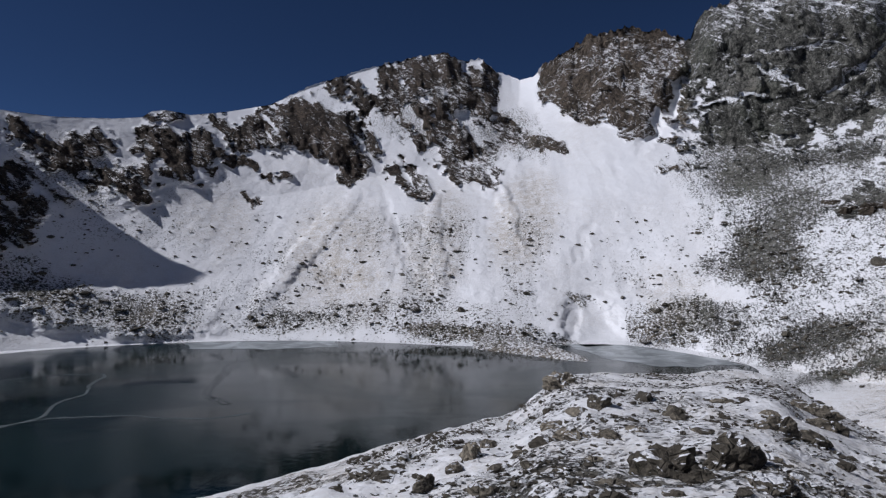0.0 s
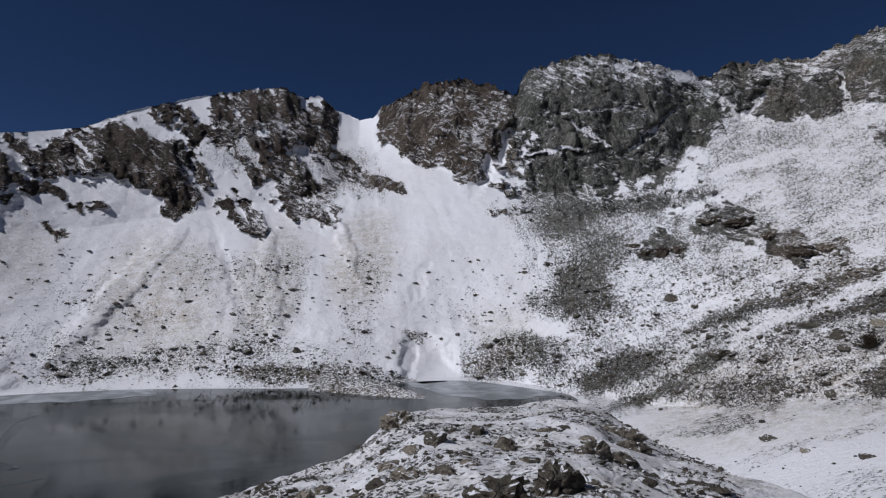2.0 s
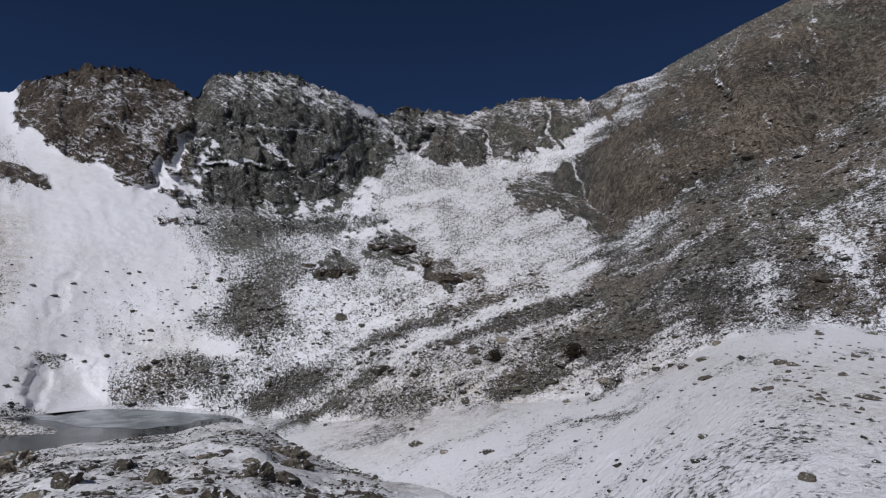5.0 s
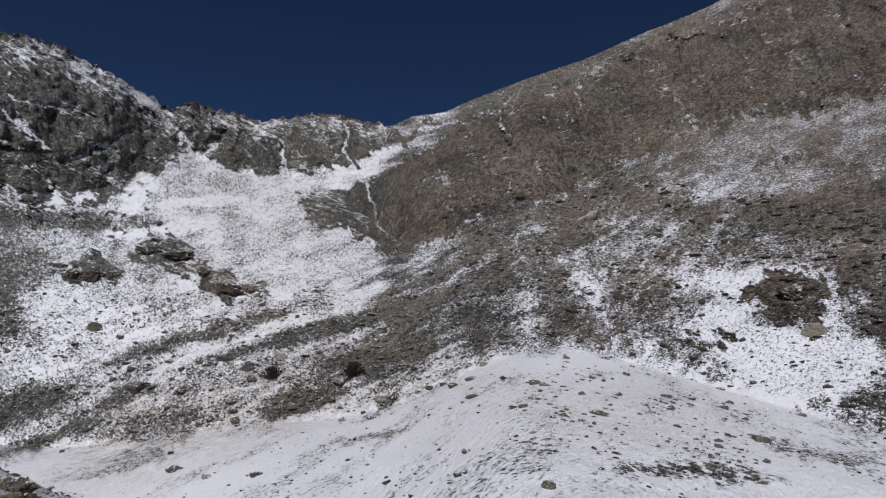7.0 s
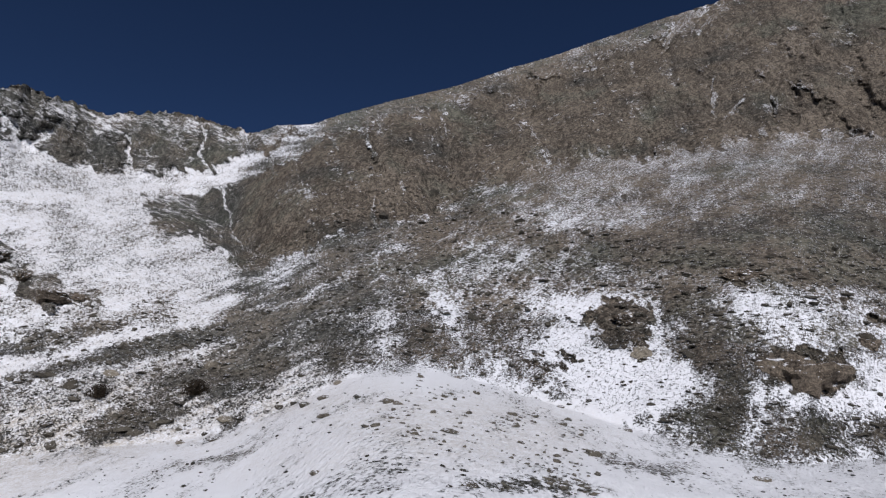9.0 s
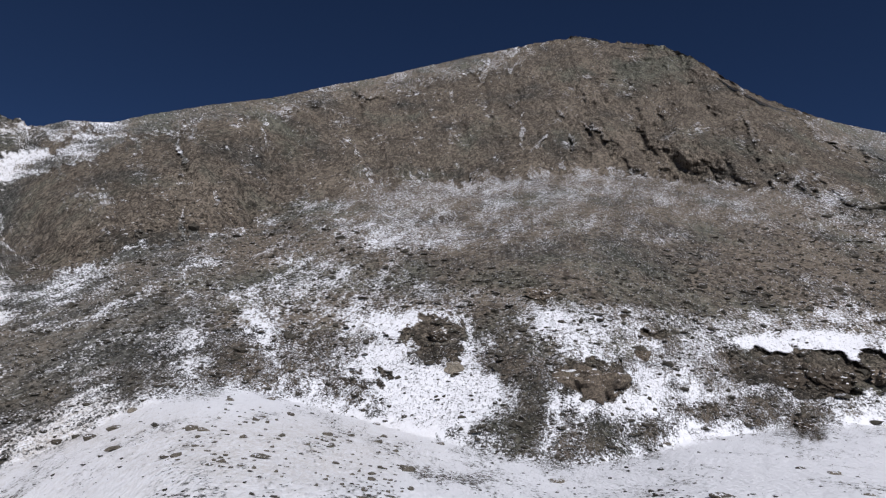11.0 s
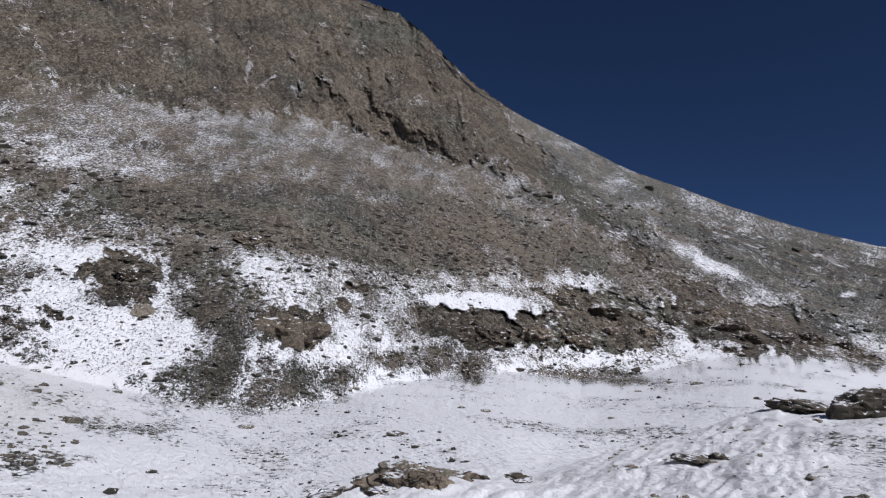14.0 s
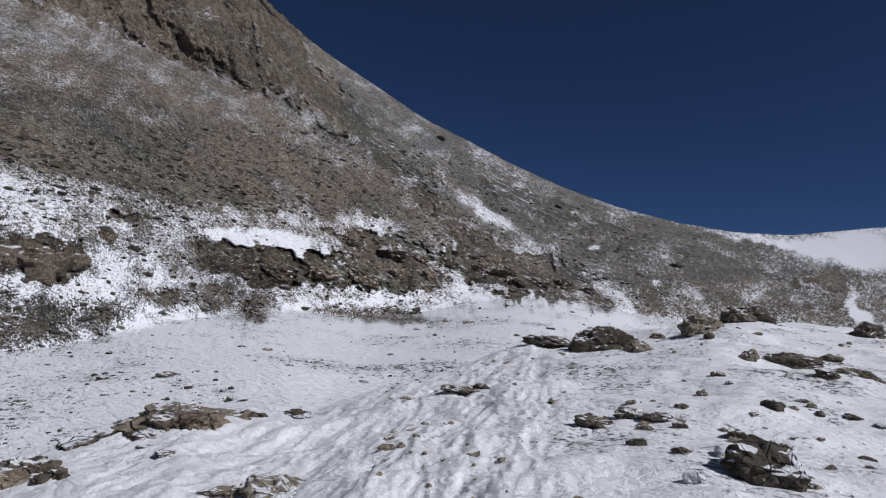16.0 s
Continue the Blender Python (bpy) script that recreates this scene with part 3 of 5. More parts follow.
patch(RELIEF, 108.1, 26.3, 3.63, 0.47, -68, -5)
patch(RELIEF, 115.1, 23.4, 2.47, 0.55, -70, 5)
patch(RELIEF, 118.4, 22.0, 2.33, 1.34, -50, 6)
patch(RELIEF, 62.6, 13.4, 2.74, 2.46, -51, 6)
patch(RELIEF, 73.1, 18.3, 4.08, 1.55, -73, 4)
patch(RELIEF, 112.6, 22.3, 3.12, 0.71, -55, 5)
patch(RELIEF, 118.3, 22.6, 3.14, 2.05, -38, 6)
patch(RELIEF, 124.0, 19.6, 3.13, 1.56, -39, 6)
patch(RELIEF, 129.5, 15.5, 3.07, 0.52, -35, -5)
patch(RELIEF, 129.6, 2.5, 7.09, 1.53, -3, 4)
patch(RELIEF, 137.0, 3.2, 5.68, 1.98, -8, 5)
# stony ground at the lake's head
patch(DUST, 44.1, -9.7, 12.41, 2.90, 18, 0.5)
patch(DUST, 34.0, -8.1, 6.18, 2.03, 11, 0.4)
# broken rock between the crags
patch(SCREE, -9.7, 13.0, 6.07, 2.50, -18, 0.15)
patch(SCREE, 0.9, 11.6, 5.75, 3.07, -15, 0.25)
patch(SCREE, 7.7, 10.5, 3.61, 2.04, -21, 0.25)
patch(SCREE, -24.3, 7.8, 5.29, 2.86, -17, 0.15)
patch(SCREE, -31.7, 6.8, 4.62, 2.68, -21, 0.2)
# snow on the massif's shoulder
patch(ROCK, 35.6, 19.4, 3.30, 0.49, -27, -0.7)
patch(ROCK, 30.9, 19.9, 2.40, 0.34, -8, -0.5)
patch(ROCK, 37.2, 18.1, 2.03, 0.50, -30, -0.5)
# thin snow lines in the gullies of the east cliffs
patch(ROCK, 77.1, 22.9, 1.55, 0.13, -74, -0.75)
patch(ROCK, 86.3, 20.9, 1.38, 0.13, -78, -0.75)
patch(ROCK, 95.2, 27.2, 1.01, 0.13, -72, -0.75)
patch(ROCK, 101.9, 30.2, 1.14, 0.13, 34, -0.75)
patch(ROCK, 83.7, 25.2, 1.25, 0.13, -27, -0.75)
patch(ROCK, 66.7, 19.0, 1.25, 0.13, -71, -0.6)
patch(ROCK, 73.8, 16.3, 1.23, 0.13, -79, -0.6)
patch(ROCK, 104.4, 23.2, 1.05, 0.13, 45, -0.75)
patch(ROCK, 109.0, 24.5, 0.72, 0.14, -27, -0.75)
patch(ROCK, 123.4, 22.5, 1.35, 0.13, -60, -0.9)
patch(ROCK, 125.7, 17.5, 1.04, 0.16, 35, -0.9)
patch(ROCK, 129.8, 15.4, 1.22, 0.13, -26, -1.05)
patch(ROCK, 110.2, 24.1, 1.02, 0.13, -54, -0.6)
# rocky ground under the massif
patch(ROCK, 32.5, 8.9, 3.17, 0.63, -0, 0.55)
patch(ROCK, 28.7, 7.3, 2.13, 0.53, -5, 0.5)
patch(ROCK, 36.7, 9.1, 2.08, 0.42, -1, -0.4)
# knob on the western skyline
patch(ROCK, -24.3, 11.5, 2.01, 0.37, 5, 0.9)
# snow ramp to the notch beside the back ridge
patch(ROCK, 62.3, 19.6, 1.61, 0.61, 12, 0.6)

# bowl above the lake's head
patch(SCREE, 28.3, -0.2, 2.50, 2.30, -40, 0.42)
patch(SCREE, 25.4, -1.9, 2.09, 1.04, -20, 0.3)
patch(SCREE, 20.9, -6.4, 4.50, 2.03, 10, 0.38)
patch(SCREE, 30.8, -7.6, 3.49, 1.29, 25, 0.45)
patch(SCREE, 44.9, -0.7, 7.82, 0.55, 21, 0.35)
patch(SCREE, 54.3, 0.1, 10.56, 0.74, 18, 0.4)
patch(SCREE, 57.8, -2.5, 3.41, 0.78, 15, 0.35)
patch(SCREE, 62.6, -1.4, 2.03, 1.33, 25, 0.4)
patch(SCREE, 41.7, -8.9, 2.34, 1.53, 22, 0.2)
patch(SCREE, 39.3, -11.7, 3.12, 0.53, 18, 0.4)
patch(SCREE, 51.7, -6.8, 2.60, 1.02, 16, 0.35)
patch(SCREE, 55.8, -5.7, 1.44, 0.72, 3, 0.35)
patch(SCREE, 49.2, -9.2, 1.96, 0.51, 14, 0.3)
patch(SCREE, 34.9, -9.1, 2.63, 0.43, 23, 0.3)
patch(SCREE, 31.7, -10.2, 2.23, 0.43, 21, 0.35)
patch(SCREE, 38.6, -6.4, 2.41, 0.63, 23, 0.3)
patch(SCREE, 61.1, -3.6, 2.01, 0.41, 9, 0.3)
patch(SCREE, 59.1, -9.4, 3.23, 0.34, 12, 0.3)
patch(SCREE, 60.4, -6.4, 0.73, 0.62, 5, 0.3)
patch(SCREE, 25.4, -4.0, 2.49, 0.66, -8, -0.15)
patch(SCREE, 36.2, -2.6, 5.28, 0.65, 23, -0.1)
patch(SCREE, 47.2, -1.7, 7.27, 0.39, 22, -0.25)
patch(SCREE, 52.7, -8.2, 8.02, 0.72, 13, -0.15)
# broken ground under the massif
patch(SCREE, 32.4, 7.4, 5.70, 0.73, 6, 0.4)
patch(SCREE, 25.1, 7.5, 2.92, 2.49, -38, 0.3)
patch(SCREE, 28.7, 4.4, 3.55, 2.03, -39, 0.3)
patch(SCREE, 30.8, 9.4, 3.56, 0.93, 3, -0.15)
patch(SCREE, 37.2, 9.7, 0.73, 4.21, -23, -0.3)
patch(SCREE, 40.5, 7.7, 4.26, 0.42, 17, -0.3)
patch(SCREE, 42.5, 10.4, 3.72, 0.42, 13, -0.3)
patch(ROCK, 21.8, 9.2, 4.17, 0.78, -17, 0.3)
patch(ROCK, 27.0, 9.1, 2.94, 0.71, -22, 0.4)
patch(ROCK, 32.9, 11.1, 3.08, 0.62, -7, 0.4)
patch(ROCK, 35.1, 10.4, 2.08, 0.73, 3, 0.5)
# foot of the east scree: dark tongues between snow patches
patch(SCREE, 102.6, 1.7, 2.36, 5.32, -0, 0.38)
patch(SCREE, 105.1, -3.5, 7.08, 2.17, 2, 0.36)
patch(SCREE, 112.2, -3.0, 4.64, 1.55, 15, 0.2)
patch(SCREE, 107.8, 6.7, 5.06, 1.58, 5, -0.2)
patch(SCREE, 111.1, 0.3, 5.08, 2.36, 13, -0.15)
patch(SCREE, 94.6, -0.3, 4.89, 2.47, 3, -0.34)
patch(SCREE, 92.7, 6.4, 3.84, 0.99, 7, -0.3)
patch(SCREE, 125.3, 4.9, 4.43, 0.81, 3, -0.6)
patch(SCREE, 104.0, 7.1, 2.05, 1.16, -5, -0.19)
patch(SCREE, 127.5, 8.8, 2.02, 1.54, -48, -0.3)
patch(SCREE, 116.3, 10.6, 20.79, 2.23, -4, 0.2)
patch(ROCK, 94.8, 5.4, 2.30, 1.80, -5, 0.7)
patch(SCREE, 94.2, 2.8, 1.94, 1.06, -6, 0.3)
patch(SCREE, 121.7, 3.1, 3.44, 1.61, 8, 0.35)
patch(SCREE, 121.5, -0.7, 4.40, 1.03, 3, 0.35)
patch(SCREE, 125.6, -1.7, 1.59, 0.86, 3, 0.4)
patch(ROCK, 127.4, 2.6, 6.33, 1.44, -0, 0.9)
patch(ROCK, 115.5, 5.3, 1.61, 1.01, 4, 0.35)
patch(ROCK, 111.3, 7.0, 1.18, 0.72, 5, 0.4)
patch(ROCK, 104.7, 9.1, 1.68, 0.70, 6, 0.4)
patch(SCREE, 99.5, 5.5, 1.40, 3.37, -3, 0.3)
# south flank: rock bands and snow streaks
patch(SCREE, 176.5, 6.5, 3.19, 1.15, -6, -0.52)
patch(SCREE, 166.6, 8.3, 9.84, 0.39, -14, -0.28)
patch(SCREE, 171.8, 7.2, 5.03, 0.37, -9, -0.25)
patch(ROCK, 154.9, 8.8, 9.73, 1.03, -16, 0.7)
patch(ROCK, 149.1, 10.9, 4.68, 0.73, -20, 0.5)
patch(ROCK, 173.4, 4.0, 2.49, 0.50, -3, 0.6)
patch(SCREE, 147.1, 8.5, 5.26, 0.63, -35, -0.2)
patch(SCREE, 152.0, 5.5, 4.12, 0.42, -38, -0.19)
patch(SCREE, 164.0, 4.1, 3.76, 0.48, -52, -0.22)
patch(SCREE, 158.3, 2.3, 2.93, 0.31, -36, -0.19)
patch(SCREE, 170.1, 5.3, 4.86, 0.28, -21, -0.15)
patch(SCREE, 177.0, 1.9, 0.48, 1.64, 20, -0.56)
patch(SCREE, 156.3, 6.4, 0.60, 0.21, 2, -0.56)
patch(SCREE, 161.9, 3.5, 0.38, 0.30, 3, -0.56)
patch(ROCK, 150.5, 3.3, 6.15, 1.90, -5, 0.9)
patch(ROCK, 145.7, 4.9, 2.65, 1.28, -6, 0.7)
patch(ROCK, 155.3, 2.1, 2.50, 0.94, -17, 0.6)


def cover_at(a, e, x, y, z):
    """Bedrock, stones, warmth of colour (over 1: darker rock, with painted shade on the headwall crags) and dust at
    every point.
    """
    ca = np.cos(e * DEG)
    wob_a = 1.5 * fbm(a * 0.5, e * 0.5, 3.1, 5, 0.6)
    wob_e = 1.2 * fbm(a * 0.5, e * 0.5, 8.7, 5, 0.6)
    layers = [np.zeros_like(a) for _ in range(4)]
    foot, brk, crest = along(FOOT, a, 1), along(BREAK, a, 1), along(CREST, a, 1)
    east = smooth(57.5, 61.5, a) * (1 - smooth(190, 200, a))
    # bedrock above the scree of the east mountain
    spur = smooth(51, 51.6, a) * (1 - smooth(124, 132, a)) * (1 - smooth(-0.4, 0.4, e - 0.4 * wob_e - np.interp(a, [51, 51.6, 55, 57.5, 60.6, 63.7, 65.5, 67], [10, 11.5, 13.0, 14.3, 16.1, 18.0, 19.6, 40])))
    brow = np.interp(a, [51.5, 54, 57, 60, 62], [10.9, 9.3, 8.6, 6.7, 7.6])
    layers[ROCK] += spur * smooth(-1.0, 1.3, e + 1.3 * wob_e - np.where(a < 62, brow, brk)) * (1 - 0.9 * smooth(-2.4, -0.4, e + 0.8 * wob_e - crest) * (1 - smooth(97, 106, a)))
    edge = along([(118, 27), (122, 25.5), (127, 22), (131, 18), (137, 13.4), (143, 8.4), (149, 5.4), (154, 2)], a, 1)
    layers[ROCK] += 0.85 * smooth(117, 121, a) * (1 - smooth(150, 155, a)) * smooth(-2.8, -0.6, e - edge + wob_e) * (1 - smooth(-0.5, 1.4, e - edge + wob_e))
    # bedrock makes the crest from the brown peak to the end of the back ridge
    top = np.interp(a, [-6.5, -5, 1, 2, 4.2, 6, 8.6, 9.5, 21.6, 22.2, 22.6, 33, 38, 39.4, 40.2, 56, 59.5], [0, 0.7, 0.7, 0.4, 0.5, 0, 0, 1, 1, 0.5, 1, 1, 0.7, 0.3, 1, 1, 0])
    layers[ROCK] += 0.9 * top * smooth(-0.7, 0.7, e - crest + 0.8 * wob_e + np.interp(a, [8, 40, 50, 54, 57, 59, 60], [3.5, 4.0, 4.4, 3.5, 2.8, 1.8, 0.4]))
    # stones: thick on the east mountain, thin on the headwall
    slope = smooth(-0.8, 1.2, e - foot + 1.1 * wob_e)
    lower = smooth(58, 70, a) * (1 - smooth(178, 190, a))
    level = (0.66 + 0.06 * smooth(104, 116, a)) * lower + 0.48 * east * (1 - lower)
    level = level * (0.62 + 0.38 * np.maximum(smooth(3, 8, e - foot), smooth(150, 158, a)))
    level = level * (1 - 0.25 * smooth(30, 40, a) * (1 - smooth(62, 72, a)) * (1 - smooth(4, 8, e - foot)))
    layers[DUST] += slope * 0.4 * smooth(30, 42, a) * (1 - smooth(66, 78, a)) * (1 - smooth(6, 10, e - foot))
    layers[DUST] += slope * 0.4 * smooth(34, 44, a) * (1 - smooth(56, 64, a)) * smooth(6, 10, e - foot)
    level = level + 0.03 * lower * smooth(9, 13, e - foot)
    far_flank = smooth(124, 134, a) * smooth(0, 1.5, e - edge) * (1 - smooth(190, 200, a))
    level = level * (1 - far_flank) + (0.88 + 0.2 * fbm(a * 0.3 + e * 0.5, e * 0.7 - a * 0.1, 1.1, 3)) * far_flank * (1 - 0.08 * smooth(-0.8, -0.1, e - crest)) * (1 - 0.45 * smooth(166, 178, a) * smooth(4, 6, e))
    layers[SCREE] += slope * level
    layers[SCREE] -= slope * smooth(84, 94, a) * (1 - smooth(136, 146, a)) * (1 - smooth(5, 8.5, e + wob_e)) * (0.17 + 0.3 * fbm(a * 0.4, e * 0.6, 3.6, 4, 0.65))
    layers[SCREE] += slope * (0.40 - 0.06 * smooth(6, 12, e - foot) + 0.09 * smooth(22, 26, a) * (1 - smooth(38, 46, a)) * smooth(0, 3, e)) * smooth(15, 30, a) * (1 - smooth(58, 64, a))
    layers[SCREE] += slope * (0.05 + 0.18 * fbm(a * 0.22, e * 0.3, 6.6, 3)) * (1 - smooth(20, 30, a))
    # uneven grey-brown tone over the headwall's snow, to dull it
    layers[DUST] += slope * (0.12 + 0.3 * fbm(a * 0.2, e * 0.2, 5.5, 3)) * (1 - smooth(20, 34, a))
    layers[SCREE] += spur * 0.35 * smooth(-2.6, -0.8, e - crest) * (1 - smooth(97, 106, a))
    layers[SCREE] += (0.17 + 0.34 * fbm(x / 22, y / 9, 2.3, 5, 0.65)) * (1 - slope)
    # streaks down the fall line: the scree fans out from the east cliffs, the snow fans from the headwall's notches
    apex_a, apex_e = np.where(a < 24, 4.0, 113.0), np.where(a < 24, 42.0, 30.0)
    da, de = (a - apex_a) * 0.97, e - apex_e
    u, v = -np.arctan2(da, -de) * 32.0, np.hypot(da, de)
    bent = u + 0.9 * wob_a * smooth(60, 80, a)
    streak = gnoise(bent * 1.9, v * 0.22, 1.7) + 0.7 * gnoise(bent * 4.6, v * 0.4, 7.7)
    streak = streak * (0.1 + 0.9 * smooth(16, 32, v))
    layers[SCREE] += slope * streak * (0.10 + 0.12 * smooth(26, 36, a) * (1 - smooth(58, 64, a)) + 0.46 * smooth(54, 60, a) * slope * (1 - smooth(178, 190, a)) * (1 - 0.7 * smooth(84, 98, a)))
    layers[SCREE] += slope * 0.28 * smooth(14, 24, a) * (1 - smooth(58, 66, a)) * fbm(u * 0.8, v * 0.4, 9.4, 4, 0.6)
    low_down = smooth(18, 32, v)
    layers[SCREE] += slope * lower * 0.36 * (low_down * fbm(u * 0.5, v * 0.3, 4.4, 5, 0.65) + (1 - low_down) * fbm(a * 0.4 - e * 0.2, e * 0.6, 4.4, 5, 0.65))
    cut = False
    for layer, b, rise, wide, high, tilt, value in sorted(PATCHES, key=lambda q: (q[0], -q[-1])):
        if layer == ROCK and value < 0 and not cut:
            layers[ROCK], cut = np.minimum(layers[ROCK], 0.95), True
        near = np.abs(a - b) < 1.9 * max(wide, high) / np.cos(rise * DEG) + 2.2
        near &= np.abs(e - rise) < 1.9 * max(wide, high) + 2.2
        if not near.any():
            continue
        soft = min(1.0, 0.35 + min(wide, high) / 0.8)
        sway = 1.15 if layer == ROCK else 0.55
        da = (a[near] - b) * ca[near] + sway * wob_a[near] * soft
        de = e[near] - rise + sway * wob_e[near] * soft
        c, s = math.cos(tilt * DEG), math.sin(tilt * DEG)
        d = np.sqrt(((da * c + de * s) / wide) ** 2 + ((de * c - da * s) / high) ** 2)
        layers[layer][near] += value * (1 - smooth(0.6, 1.5, d))
    # ribs of the headwall's crags, falling to the east
    across, ahead = a * 0.77 + e * 0.64, a * 0.64 - e * 0.77
    rib = gnoise(across * 0.85, ahead * 0.16, 2.9) + 0.6 * gnoise(across * 2.0, ahead * 0.4, 5.9)
    west = 1 - smooth(6, 9, a)
    layers[ROCK] += west * 0.75 * rib * smooth(0.1, 0.5, layers[ROCK])
    layers[RELIEF] += west * 4.5 * rib * smooth(0.2, 0.7, layers[ROCK])
    crags = smooth(-17, -12, a) * (1 - smooth(5, 9, a)) * smooth(6.5, 9.0, e) * (1 - smooth(-1.6, -0.4, e - crest))
    layers[ROCK] += crags * 0.8 * smooth(0.0, 0.35, fbm(across * 0.5, ahead * 0.25, 4.9, 4, 0.65))
    broken = smooth(17, 21, a) * (1 - smooth(38, 42, a)) * smooth(5.0, 7.0, e) * (1 - smooth(10.5, 12.5, e))
    layers[ROCK] += broken * 0.9 * smooth(0.05, 0.35, fbm(a * 0.75 + e * 0.2, e * 1.2, 5.8, 4, 0.65))
    ragged = smooth(0.08, 0.4, layers[ROCK]) * (1 - 0.6 * smooth(0.85, 1.15, layers[ROCK]))
    layers[ROCK] += ragged * (0.75 * fbm(a * 0.8 + e * 0.35, e * 1.1, 6.2, 5, 0.68) + 0.45 * gnoise(a * 2.1 + e * 0.9, e * 0.7, 1.9))
    # snow held by the rock's ledges: less where the stone value is high
    held = np.interp(a, [-40, -12, 6, 10, 15, 20, 24, 36, 40, 50, 58, 62, 125, 135], [0.52, 0.56, 0.46, 0.5, 0.46, 0.40, 0.57, 0.57, 0.52, 0.58, 0.62, 0.66, 0.66, 0.62])
    held = held + 0.35 * fbm(a * 0.35, e * 0.45, 7.3, 3) - 0.24 * smooth(-2.6, -0.3, e - crest) * smooth(22, 26, a) * (1 - smooth(100, 106, a))
    bed = smooth(0.3, 0.7, layers[ROCK])
    layers[SCREE] = layers[SCREE] * (1 - bed) + bed * held
    warm = (0.75 - 0.35 * (1 - smooth(66, 84, a)) * (1 - bed)) * east * (1 - 0.5 * far_flank) + 0.65 * (1 - smooth(21, 24, a)) * smooth(-10, 10, a) + 0.35 * (1 - smooth(-10, 10, a)) + 0.45 * smooth(38, 42, a) * (1 - east)
    ribs = (1 - lower) * (1 - smooth(45, 60, a)) * slope * (1.5 * gnoise(u * 0.55, v * 0.14, 3.7) + 0.45 * gnoise(u * 1.9, v * 0.3, 6.7))
    ribs += lower * slope * smooth(18, 34, v) * (1.0 * gnoise(bent * 0.9, v * 0.14, 3.7))
    least = -0.2 + slope * (1 - bed) * np.interp(a, [14, 28, 60, 150, 165], [0, 0.40, 0.45, 0.42, 0.15])
    tilt = np.interp(a, [-60, 8, 22, 40, 58, 66, 110, 125, 150], [-34, -30, -22, -18, -14, 14, 6, -24, -24]) * DEG
    lean_a = a - np.where(a < 24, 0.0, np.where(a < 58, 35.0, np.where(a < 118, 92.0, 135.0)))
    lx, ly = lean_a * np.cos(tilt) + e * np.sin(tilt), e * np.cos(tilt) - lean_a * np.sin(tilt)
    unit = 300 * DEG
    ledge = np.stack([lx * unit, ly * unit, np.zeros_like(a)], axis=-1)
    fall = np.stack([v * unit, u * unit, np.zeros_like(a)], axis=-1)
    return ledge, fall, layers[RELIEF] + ribs, np.stack([np.clip(layers[ROCK], 0, 1.2), np.clip(layers[SCREE], least, 0.9), np.clip(warm, 0, 1) + ((1 - smooth(7, 9, a)) + 0.55 * smooth(8, 9, a) * (1 - smooth(20.5, 22.5, a))) * smooth(0.3, 0.6, layers[ROCK]), np.clip(layers[DUST], 0, 1)], axis=-1)


# ---- the mountains round the lake ----
FINE = np.arange(-57, 184.01, 0.15)
BEARINGS = np.concatenate([np.linspace(-120, -58, 42), FINE, np.linspace(185, 240, 40)])
N0, N1, N2 = 90, 210, 190


